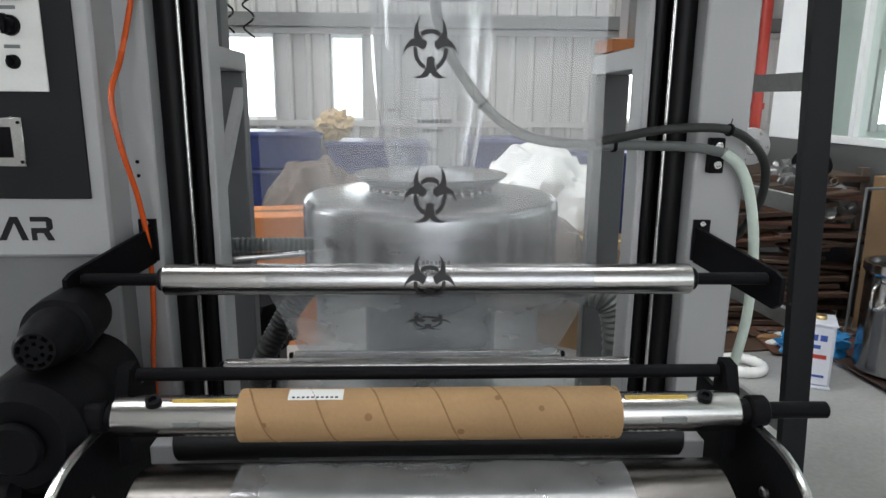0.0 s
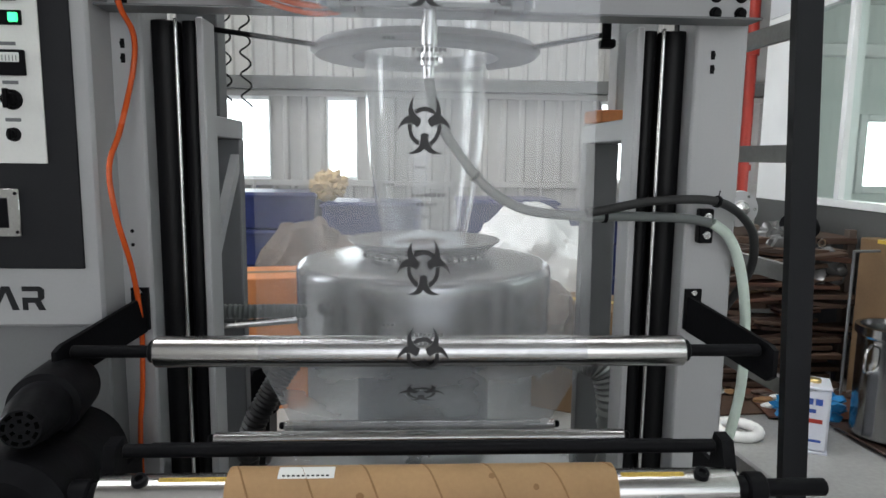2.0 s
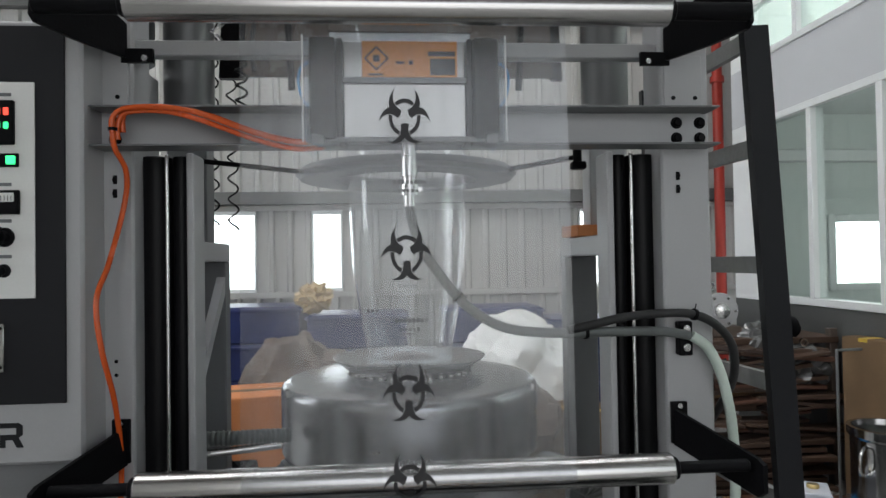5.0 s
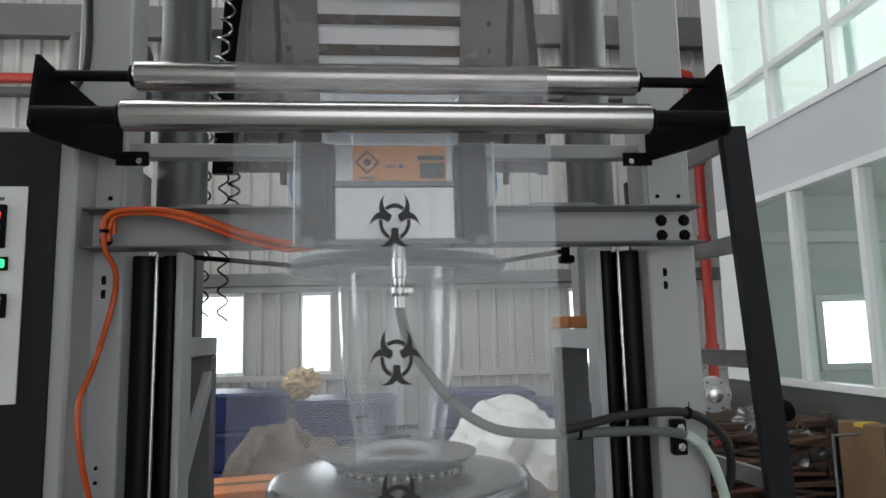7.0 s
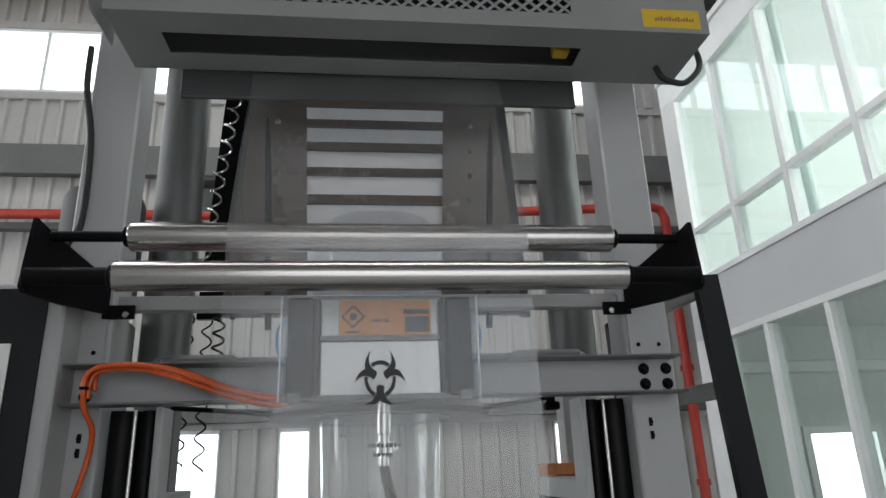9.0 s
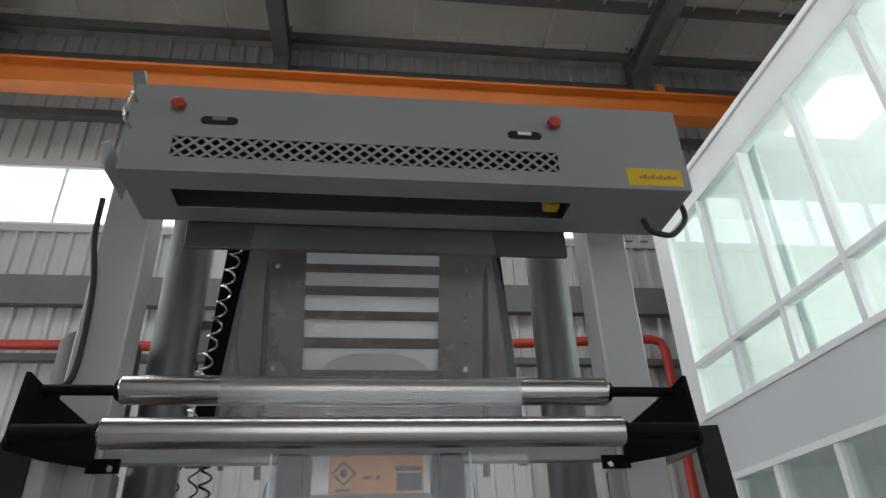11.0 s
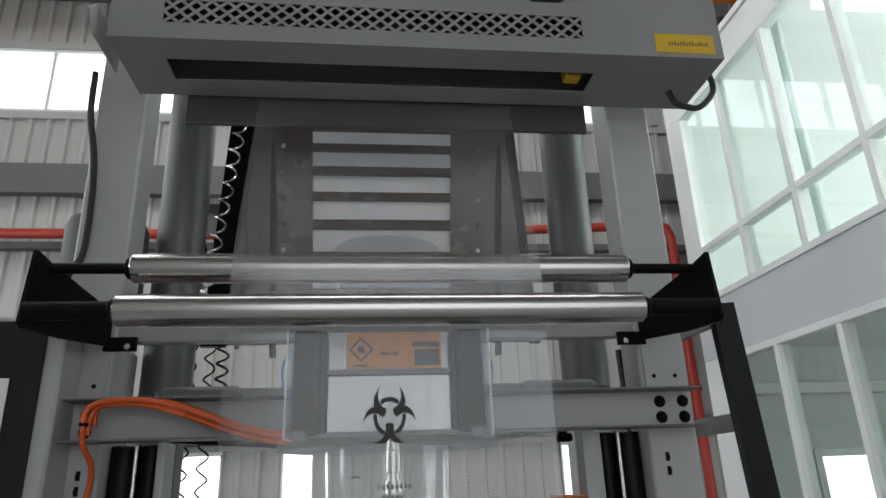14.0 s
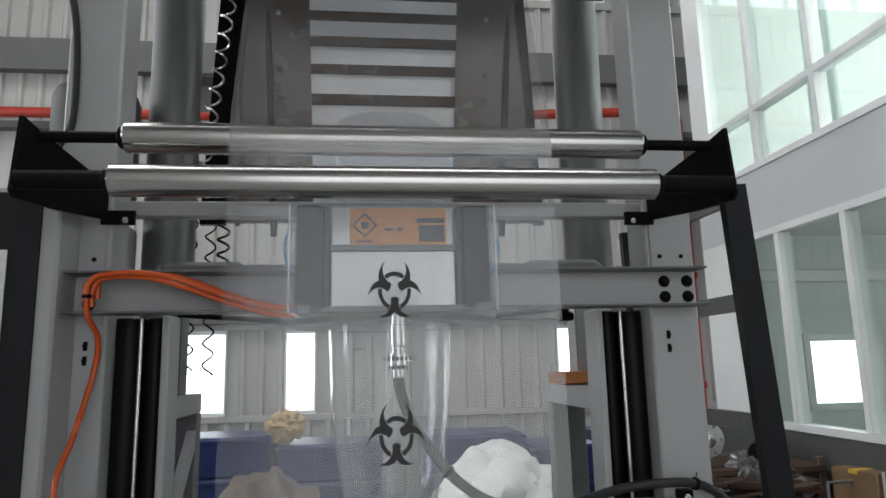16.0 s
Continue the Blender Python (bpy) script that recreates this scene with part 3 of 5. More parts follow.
# ---------- the film machine: frame ----------
frame_thing = thing("machine_frame", "grey painted steel frame of a film blowing machine", "machine frame", (0, 1.8, 0))
for s in (-1, 1):
    b = mesh()
    x0, x1 = sorted((s * 0.69, s * 0.825))
    box(b, x0, x1, 1.70, 1.82, 0, 2.92, 0.006)
    part("column", b, GREY, frame_thing)
    # the left rear post takes the darker grey, the right one the lighter
    b = mesh()
    x0, x1 = sorted((s * 0.675, s * 0.81))
    box(b, x0, x1, 2.30, 2.40, 1.5, 3.0, 0.005)
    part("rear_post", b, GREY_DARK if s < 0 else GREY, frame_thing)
    b = mesh()
    x0, x1 = sorted((s * 0.553, s * 0.572))
    box(b, x0, x1, 1.74, 1.84, 0, 1.74, 0.004)
    part("inner_angle", b, GREY, frame_thing)
    b = mesh()
    x0, x1 = sorted((s * 0.575, s * 0.688))
    box(b, x0, x1, 1.85, 1.87, 0, 1.74, 0.002)
    part("back_channel", b, BLACK, frame_thing)
    b = mesh()
    cyl(b, (s * 0.665, 1.80, 0.0), (s * 0.665, 1.80, 1.735), 0.042, 28, 0.003)
    part("guide_sleeve", b, SLEEVE, frame_thing, "glossy black guide column sleeve")
    b = mesh()
    cyl(b, (s * 0.598, 1.79, 0.0), (s * 0.598, 1.79, 1.735), 0.022, 24)
    part("guide_sleeve", b, SLEEVE, frame_thing)
    b = mesh()
    cyl(b, (s * 0.622, 1.745, 0.0), (s * 0.622, 1.745, 1.735), 0.0055, 12)
    part("guide_rod", b, STEEL, frame_thing, "bright steel guide rod")
    # cover plate with screws above the beam
    b = mesh()
    x0, x1 = sorted((s * 0.70, s * 0.805))
    box(b, x0, x1, 1.694, 1.70, 1.84, 1.99, 0.0015)
    cover = part("cover_plate", b, GREY, frame_thing)
    for dx in (0.725, 0.785):
        b = mesh()
        screw(b, (s * dx, 1.694, 1.875), 0.006, 0.003, seg=8)
        part("screw", b, BLACK, cover)
    for z in (1.665, 1.63):
        b = mesh()
        box(b, s * 0.735 - 0.005, s * 0.735 + 0.005, 1.697, 1.701, z - 0.011, z + 0.011, 0.001)
        screw(b, (s * 0.735, 1.698, z), 0.006, 0.004, seg=8)
        part("slot_screw", b, BLACK, frame_thing)
    for dz in (1.14, 1.175):
        b = mesh()
        screw(b, (s * 0.735, 1.70, dz + (0.03 if s < 0 else -0.2)), 0.005, 0.002, seg=8)
        part("screw", b, BLACK, frame_thing)

# channel beam across the front: web and two flanges
b = mesh()
box(b, -0.80, 0.80, 1.688, 1.70, 1.742, 1.832, 0.001)
beam = part("cross_beam", b, GREY, frame_thing)
for z in (1.737, 1.832):
    b = mesh()
    box(b, -0.815, 0.815, 1.615, 1.70, z, z + 0.005, 0.001)
    part("flange", b, GREY_DARK, beam)
for s in (-1, 1):
    for dx in (0.74, 0.805):
        for z in (1.765, 1.828 - 0.0):
            b = mesh()
            z = z if z < 1.8 else 1.806
            screw(b, (s * dx * 0.985, 1.688, z), 0.0115, 0.014, seg=12)
            screw(b, (s * dx * 0.985, 1.689, z), 0.016, 0.003, seg=14)
            part("bolt", b, BLACK, beam)
# second beam higher, behind the two upper rollers, and one further back
b = mesh()
box(b, -0.69, 0.69, 1.72, 1.76, 1.99, 2.03, 0.003)
part("cross_beam", b, GREY, frame_thing)
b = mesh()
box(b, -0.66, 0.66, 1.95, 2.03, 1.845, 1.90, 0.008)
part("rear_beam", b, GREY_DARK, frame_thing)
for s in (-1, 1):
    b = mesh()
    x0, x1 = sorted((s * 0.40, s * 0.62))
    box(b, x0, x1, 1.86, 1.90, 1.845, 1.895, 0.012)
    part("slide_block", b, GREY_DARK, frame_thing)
    b = mesh()
    cyl(b, (s * 0.675, 2.12, 1.90), (s * 0.675, 2.12, 3.2), 0.077, 32)
    part("air_duct", b, DUCT, frame_thing, "round grey air duct")

# arms that carry the rollers


def splay(bm, side, root, slope=0.165):
    """Turns an arm plate outwards from its root on the column."""
    for v in bm.verts:
        v.co.x += side * (root + (1.695 - v.co.y) * slope)


for s in (-1, 1):
    b = mesh()
    plate(b, [(1.695, 1.04), (1.695, 0.945), (1.38, 0.915), (1.36, 0.93), (1.36, 0.99), (1.38, 1.0)], "x", -0.005, 0.01)
    splay(b, s, 0.712)
    box(b, s * 0.722 - 0.022, s * 0.722 + 0.022, 1.69, 1.70, 0.95, 1.06, 0.001)
    arm = part("lower_arm", b, BLACK, frame_thing)
    b = mesh()
    cyl(b, (s * 0.575, 1.4, 0.98), (s * 0.75, 1.4, 0.98), 0.0135, 20, 0.002)
    part("arm_pin", b, BLACK, arm)
    b = mesh()
    screw(b, (s * 0.722, 1.69, 1.05), 0.008, 0.006)
    part("bolt", b, STEEL, arm)
    b = mesh()
    plate(b, [(1.695, 1.975), (1.695, 2.062), (1.43, 2.108), (1.375, 2.122), (1.36, 1.962), (1.375, 1.95), (1.5, 1.955)], "x", -0.005, 0.01)
    splay(b, s, 0.706)
    box(b, *sorted((s * 0.635, s * 0.715)), 1.688, 1.70, 1.962, 1.998, 0.001)
    arm = part("upper_arm", b, BLACK, frame_thing)
    for y, z, r in ((1.365, 1.984, 0.02), (1.432, 2.098, 0.0125)):
        b = mesh()
        cyl(b, (s * 0.575, y, z), (s * 0.757, y, z), r, 20, 0.002)
        part("arm_pin", b, BLACK, arm)
    b = mesh()
    screw(b, (s * 0.655, 1.688, 1.972), 0.009, 0.006)
    part("bolt", b, STEEL, arm)


def roller(name, y, z, r, x0, x1, label, group="guide rollers", material=None):
    t = thing(name, label, "roller", ((x0 + x1) / 2, y, z - r), group)
    bm = mesh()
    cyl(bm, (x0, y, z), (x1, y, z), r, 64, 0.004)
    part("roller_tube", bm, material or CHROME, t)
    for s, x in ((-1, x0), (1, x1)):
        bm = mesh()
        cyl(bm, (x + s * -0.001, y, z), (x + s * 0.012, y, z), r * 0.72, 28, 0.003)
        part("bearing_hub", bm, BLACK, t)
    return t


roller("guide_roller", 1.40, 0.98, 0.034, -0.575, 0.575, "polished steel guide roller above the winding shaft")
roller("guide_roller", 1.365, 1.984, 0.034, -0.575, 0.575, "polished steel guide roller, the lower of a pair")
roller("guide_roller", 1.432, 2.098, 0.034, -0.575, 0.575, "polished steel guide roller, the upper of a pair")
roller("guide_roller", 1.46, 0.753, 0.018, -0.478, 0.473, "thin polished steel roller behind the winding shaft")
roller("guide_roller", 1.77, 0.655, 0.014, -0.38, 0.38, "thin steel roller at the back of the winder")

# ---------- winder ----------
winder = thing("winding_unit", "black winding unit with a steel contact drum", "winder", (0, 1.15, 0))
b = mesh()
cyl(b, (-0.535, 1.085, 0.575), (0.535, 1.085, 0.575), 0.13, 72, 0.006)
part("contact_drum", b, DRUM, winder, "scuffed steel contact drum")
b = mesh()
cyl(b, (-0.525, 1.275, 0.672), (0.525, 1.275, 0.672), 0.045, 40, 0.004)
part("rubber_roller", b, RUBBER, winder)
b = mesh()
cyl(b, (-0.58, 1.235, 0.832), (0.58, 1.235, 0.832), 0.0135, 18, 0.002)
part("cross_bar", b, BLACK, winder)
b = mesh()
cyl(b, (-0.56, 1.32, 0.80), (0.53, 1.32, 0.80), 0.010, 14)
part("cross_bar", b, BLACK, winder)
b = mesh()
box(b, -0.6, 0.6, 1.30, 1.36, 0.59, 0.64)
part("tie_beam", b, GREY, winder)
for s in (-1, 1):
    arc = [(0.90, 0.30), (0.90, 0.56)] + [(1.08 - 0.18 * math.cos(radians(a)), 0.56 + 0.19 * math.sin(radians(a))) for a in range(10, 91, 10)] + [(1.42, 0.75), (1.42, 0.0), (0.90, 0.0)]
    b = mesh()
    plate(b, arc, "x", s * 0.63 - 0.006, 0.012)
    side = part("side_plate", b, BLACK, winder)
    b = mesh()
    pts = [Vector((s * 0.63, y, z)) for y, z in arc[1:11] + [(1.2, 0.75)]]
    sweep(b, pts, 0.008, 8)
    part("edge_trim", b, STEEL, side, "bare steel edge")
    b = mesh()
    plate(b, [(1.19, 0.66), (1.195, 0.80), (1.215, 0.85), (1.25, 0.855), (1.262, 0.82), (1.25, 0.66)], "x", s * 0.598 - 0.012, 0.024)
    part("rocker_arm", b, BLACK, winder)
    for y, z in ((1.02, 0.62), (1.0, 0.56), (1.07, 0.66)):
        b = mesh()
        screw(b, (s * 0.617, y, z), 0.012, 0.012, (-s, 0, 0), 6)
        part("bolt", b, STEEL, side)
    b = mesh()
    cyl(b, (s * 0.54, 1.08, 0.555), (s * 0.63, 1.08, 0.555), 0.03, 20)
    part("drum_journal", b, BLACK, winder)

shaft = thing("air_shaft", "polished steel air shaft through the cardboard core", "shaft", (0, 1.165, 0.74))
b = mesh()
cyl(b, (-0.595, 1.165, 0.778), (0.588, 1.165, 0.778), 0.0385, 56, 0.004)
part("shaft_tube", b, CHROME, shaft)
for s in (-1, 1):
    b = mesh()
    cyl(b, (s * 0.588, 1.165, 0.778), (s * 0.63, 1.165, 0.778), 0.023, 24, 0.003)
    cyl(b, (s * 0.61, 1.165, 0.778), (s * 0.648, 1.165, 0.778), 0.03, 24, 0.004)
    cyl(b, (s * 0.645, 1.165, 0.778), (s * 0.77, 1.165, 0.778), 0.0165, 24, 0.002)
    part("journal", b, BLACK, shaft)
    b = mesh()
    lathe(b, (s * 0.518, 1.150, 0.812), (s * 0.518, 1.146, 0.821), [(0, 0.015), (1, 0.0135), (1, 0.008), (0.2, 0.007), (0.2, 0)], 20)
    part("air_valve", b, BLACK, shaft)
    b = mesh()
    x0, x1 = sorted((s * 0.365, s * 0.485))
    box(b, x0, x1, 1.147, 1.157, 0.8125, 0.8150, 0.0008, Matrix.Rotation(radians(22), 4, "X"))
    tape = part("tape_scale", b, TAPE, shaft, "yellow measuring tape strip")
    for k in range(24):
        b = mesh()
        xx = x0 + 0.004 + k * (x1 - x0 - 0.008) / 23
        box(b, xx - 0.0005, xx + 0.0005, 1.148, 1.152 if k % 5 else 1.156, 0.8143, 0.8154, 0, Matrix.Rotation(radians(22), 4, "X"))
        part("tick", b, INK, tape)
    b = mesh()
    x0, x1 = sorted((s * 0.43, s * 0.478))
    box(b, x0, x1, 1.123, 1.128, 0.776, 0.786, 0.002)
    part("key_slot", b, GALV, shaft)
    for k in range(6):
        b = mesh()
        xx = s * (0.375 + 0.016 * k)
        box(b, xx - 0.005, xx + 0.005, 1.134, 1.139, 0.752, 0.759, 0.001)
        part("expanding_lug", b, STEEL, shaft)

core = thing("cardboard_core", "brown spiral-wound cardboard core tube with a paper label", "core tube", (0, 1.165, 0.728))
b = mesh()
R0, R1 = 0.0395, 0.0495
lathe(b, (-0.362, 1.165, 0.778), (0.354, 1.165, 0.778), [(0, R0), (0, R1 - 0.001), (0.002, R1), (0.998, R1), (1, R1 - 0.001), (1, R0), (0, R0)], 64)
tube = part("tube", b, CARD, core)
for k in range(9):
    b = mesh()
    pts = []
    for j in range(30):
        a = radians(-120 + j * 10)
        x = -0.47 + 0.115 * k + 0.105 * j / 29 + 0.0
        if -0.36 < x < 0.352:
            pts.append(Vector((x, 1.165 - (R1 - 0.0015) * math.cos(a), 0.778 - (R1 - 0.0015) * math.sin(a))))
    if len(pts) > 3:
        sweep(b, pts, 0.0026, 6)
        part("seam", b, CARD_SEAM, tube)
    else:
        b.free()
b = mesh()
rows = []
for j in range(7):
    a = radians(58 + 6 * j)
    rows.append([b.verts.new((x, 1.165 - (R1 + 0.0008) * math.cos(a), 0.778 + (R1 + 0.0008) * math.sin(a))) for x in (-0.27, -0.235, -0.2, -0.168)])
for p, q in zip(rows, rows[1:]):
    for k in range(3):
        b.faces.new((p[k], p[k + 1], q[k + 1], q[k]))
lab = part("label", b, PAPER, tube, "white paper label with a printed grid")
for k in range(10):
    b = mesh()
    a = radians(64)
    x = -0.262 + 0.0088 * k
    box(b, x, x + 0.005, 1.165 - 0.0508 * math.cos(a) - 0.0006, 1.165 - 0.0508 * math.cos(a) + 0.001, 0.778 + 0.0504 * math.sin(a) - 0.002, 0.778 + 0.0504 * math.sin(a) + 0.002, 0)
    part("print_bar", b, INK, lab)

for k in range(7):
    b = mesh()
    a = radians(-38 + 3 * (k % 2))
    x = 0.262 + 0.012 * k
    box(b, x, x + 0.008, 1.165 - 0.0502 * math.cos(a) - 0.0005, 1.165 - 0.0502 * math.cos(a) + 0.001, 0.778 + 0.0502 * math.sin(a) - 0.003, 0.778 + 0.0502 * math.sin(a) + 0.003, 0)
    part("print_bar", b, CARD_SEAM, tube)
for x, a in ((-0.12, 20), (0.05, -15), (0.2, 35), (-0.31, 5), (0.12, 60)):
    b = mesh()
    a = radians(a)
    c0 = Vector((x, 1.165 - 0.0497 * math.cos(a), 0.778 + 0.0497 * math.sin(a)))
    cyl(b, c0, c0 + Vector((0, -math.cos(a), math.sin(a))) * 0.0004, 0.004 + 0.004 * random.random(), 10)
    part("stain", b, CARD_SEAM, tube)

# gear motor at the winder
VENT = mat("slot_shadow_black", (0.002, 0.002, 0.002), 0.9, 0, 0.1, 9, 0, 90, (1, 1, 1), 0.05, 0.0)
motor = thing("gear_motor", "black gear motor with a slotted fan cover", "motor", (-0.82, 1.3, 0.6))
b = mesh()
F0, F1 = Vector((-0.715, 1.14, 0.918)), Vector((-0.775, 1.42, 0.90))
lathe(b, F0, F1, [(0, 0), (0, 0.034), (0.03, 0.04), (0.2, 0.045), (0.22, 0.05), (0.42, 0.054), (0.44, 0.066), (0.6, 0.068), (1, 0.066), (1, 0)], 44)
part("motor_body", b, BLACK, motor)
fx = (F0 - F1).normalized()
facing = fx.to_track_quat("-Y", "Z").to_matrix().to_4x4()
for ring, count in ((0.027, 9), (0.014, 6)):
    for k in range(count):
        b = mesh()
        bmesh.ops.create_cube(b, size=1, matrix=Matrix.Translation(F0 + fx * 0.0008) @ facing @ Matrix.Rotation(k * math.tau / count, 4, "Y") @ Matrix.Translation((0, 0, ring)) @ Matrix.Diagonal((ring * 0.42, 0.002, 0.006, 1)))
        part("vent_slot", b, VENT, motor)
b = mesh()
lathe(b, (-0.745, 1.10, 0.755), (-0.76, 1.42, 0.75), [(0, 0), (0, 0.085), (0.08, 0.112), (0.5, 0.118), (0.55, 0.108), (1, 0.105), (1, 0)], 44)
part("gear_housing", b, BLACK, motor)
b = mesh()
cyl(b, (-0.742, 1.095, 0.756), (-0.741, 1.075, 0.756), 0.05, 28, 0.006)
part("housing_cap", b, BLACK, motor)
b = mesh()
lathe(b, (-0.70, 1.34, 0.72), (-0.95, 1.34, 0.66), [(0, 0), (0, 0.06), (0.1, 0.085), (0.55, 0.095), (0.7, 0.075), (1, 0.07), (1, 0)], 32)
box(b, -0.83, -0.66, 1.30, 1.44, 0.58, 0.80, 0.03)
part("gearbox", b, BLACK, motor)
b = mesh()
cyl(b, (-0.76, 1.165, 0.775), (-0.99, 1.2, 0.76), 0.02, 20, 0.003)
part("coupling", b, BLACK, motor)
b = mesh()
lathe(b, (-0.74, 1.12, 0.62), (-0.92, 1.10, 0.60), [(0, 0), (0, 0.055), (0.1, 0.07), (0.9, 0.07), (1, 0.05), (1, 0)], 32)
box(b, -0.90, -0.70, 1.06, 1.40, 0.0, 0.56, 0.02)
part("lower_housing", b, BLACK, motor)
b = mesh()
box(b, -0.718, -0.70, 1.345, 1.36, 0.925, 0.935, 0.001)
part("tag", b, ORANGE, motor)

# ---------- film ----------
b = mesh()
top = [(1.665, 2.96), (1.64, 2.82), (1.60, 2.66), (1.54, 2.51), (1.48, 2.35), (1.42, 2.18), (1.403, 2.125), (1.3985, 2.113), (1.397, 2.098), (1.398, 2.06)]
down = [(1.3995, 1.984), (1.398, 1.95)] + [(1.3975 - 0.0335 * k / 10, 1.93 - 0.095 * k) for k in range(1, 10)]
low = [(1.365, 0.98), (1.367, 0.97), (1.372, 0.962), (1.38, 0.955), (1.39, 0.95)]
back = [(1.40 + 0.36 * k / 6, 0.945 - 0.29 * k / 6) for k in range(1, 7)] + [(1.784, 0.655), (1.77, 0.64), (1.46, 0.7345), (1.445, 0.738), (1.3, 0.66), (1.19, 0.635)]
drum_arc = [(1.085 + 0.1315 * math.sin(radians(a)), 0.575 + 0.1315 * math.cos(radians(a))) for a in range(50, -101, -8)]
sheet(b, top[-1:] + down + low, -0.353, 0.353, 28, 0.0012)
web = solo("film_web", b, FILM, "clear printed plastic film running over the rollers", "plastic film")

b = mesh()
sheet(b, low[-1:] + back + drum_arc, -0.353, 0.353, 28, 0.0025)
part("folded_web", b, FILM_FOLD, web, "hazy folded film below the roller")

b = mesh()
sheet(b, top, -0.353, 0.353, 28, 0.0012)
part("upper_web", b, FILM_UP, web, "glossy double film running up to the nip")

# print on the film: warning signs and rows of unreadable marks


def hazard_sign(bm, cx, cz, y, ux=0.0026, uz=0.0031):
    """Three open horned circles round a broken ring."""
    def put(px, pz, lift):
        return bm.verts.new((cx + px * ux, y - lift, cz + pz * uz))

    for k in range(3):
        d = radians(90 + 120 * k)
        ax, az = math.cos(d), math.sin(d)
        for side in (1, -1):
            last = None
            for j in range(19):
                f = j / 18
                row = []
                for far, r, a0 in ((11, 13, 41.0), (14.5, 9.5, 51.0)):
                    a = radians(a0 + (165 - a0) * f)
                    along_, across = far + r * math.cos(a), side * r * math.sin(a)
                    along_ = max(along_, abs(across) / 1.732)
                    row.append(put(ax * along_ - az * across, az * along_ + ax * across, 0.0001 * k))
                thin = min(1.0, 0.12 + (2.2 * f) ** 0.8)
                row[0].co = row[1].co.lerp(row[0].co, thin)
                if last:
                    bm.faces.new((last[0], last[1], row[1], row[0]))
                last = row
        last = None
        for j in range(13):
            a = d + radians(-38 + 76 * j / 12)
            row = [put(r * math.cos(a), r * math.sin(a), 0.0004) for r in (10.2, 13.2)]
            if last:
                bm.faces.new((last[0], last[1], row[1], row[0]))
            last = row


def film_y(z):
    return 1.3975 - 0.0335 * (1.93 - z) / 0.95


for z in (1.76, 1.465, 1.17):
    b = mesh()
    hazard_sign(b, -0.004, z - 0.004, film_y(z) - 0.003)
    part("printed_sign", b, INK, web, "black printed warning sign")
    for k, (dx, dz, w, h) in enumerate(((-0.09, -0.125, 0.03, 0.006), (-0.03, -0.148, 0.08, 0.009), (-0.02, -0.166, 0.05, 0.007))):
        for j in range(max(2, int(w / 0.009))):
            b = mesh()
            x = dx + j * 0.009
            hh = h * (0.7 + 0.3 * random.random())
            zc = z + dz
            vs = [b.verts.new(p) for p in ((x, film_y(zc) - 0.003, zc), (x + 0.006, film_y(zc) - 0.003, zc), (x + 0.006, film_y(zc) - 0.003, zc + hh), (x, film_y(zc) - 0.003, zc + hh))]
            b.faces.new(vs)
            part("print_bar", b, GREY_DARK, web)


def along(path, s):
    """The place at the way s down a path of (y, z) points."""
    for (y0, z0), (y1, z1) in zip(path, path[1:]):
        d = math.hypot(y1 - y0, z1 - z0)
        if s <= d:
            return y0 + (y1 - y0) * s / d, z0 + (z1 - z0) * s / d
        s -= d
    return path[-1]


# signs that follow the film round the roller and back under it
wrap_path = [(1.3625, 1.08), (1.3615, 0.98), (1.3635, 0.966), (1.369, 0.957), (1.377, 0.949), (1.388, 0.944)] + [(y - 0.003, z - 0.003) for y, z in back[:7]]
for s0 in (0.10, 0.325):
    b = mesh()
    hazard_sign(b, -0.004, 0, 0)
    for v in b.verts:
        v.co.y, v.co.z = along(wrap_path, max(0, s0 - v.co.z))
    part("printed_sign", b, INK, web, "black printed warning sign")
drum_path = [(1.085 + 0.1345 * math.sin(radians(a)), 0.575 + 0.1345 * math.cos(radians(a))) for a in range(40, -61, -4)]
for s0, x0, n, h in ((0.075, -0.10, 5, 0.007), (0.098, -0.055, 12, 0.010), (0.118, -0.03, 6, 0.008)):
    for j in range(n):
        b = mesh()
        x = x0 + 0.009 * j
        rows = [along(drum_path, s0 - dz) for dz in (0, h * (0.6 + 0.4 * random.random()))]
        b.faces.new([b.verts.new(p) for p in ((x, *rows[0]), (x + 0.006, *rows[0]), (x + 0.006, *rows[1]), (x, *rows[1]))])
        part("print_bar", b, GREY_DARK, web)

# ---------- die, air ring and bubble ----------
CX, CY = 0.018, 2.35
ring = thing("air_ring", "round spun aluminium air ring on the die", "air ring", (CX, CY, 0.5))
b = mesh()
lathe(b, (CX, CY, 0.80), (CX, CY, 1.04), [(0, 0.30), (0, 0.44), (0.04, 0.45), (0.86, 0.45), (0.93, 0.446), (0.98, 0.432), (1.0, 0.41), (1.04, 0.30), (1.05, 0.22)], 96)
part("ring_body", b, DIE, ring)
b = mesh()
lathe(b, (CX, CY, 1.03), (CX, CY, 1.11), [(0, 0.17), (0.0, 0.2), (0.38, 0.203), (0.42, 0.214), (0.95, 0.268), (1.0, 0.27), (1.0, 0.264), (0.5, 0.208), (0.3, 0.165)], 96)
part("lip_cup", b, DIE, ring)
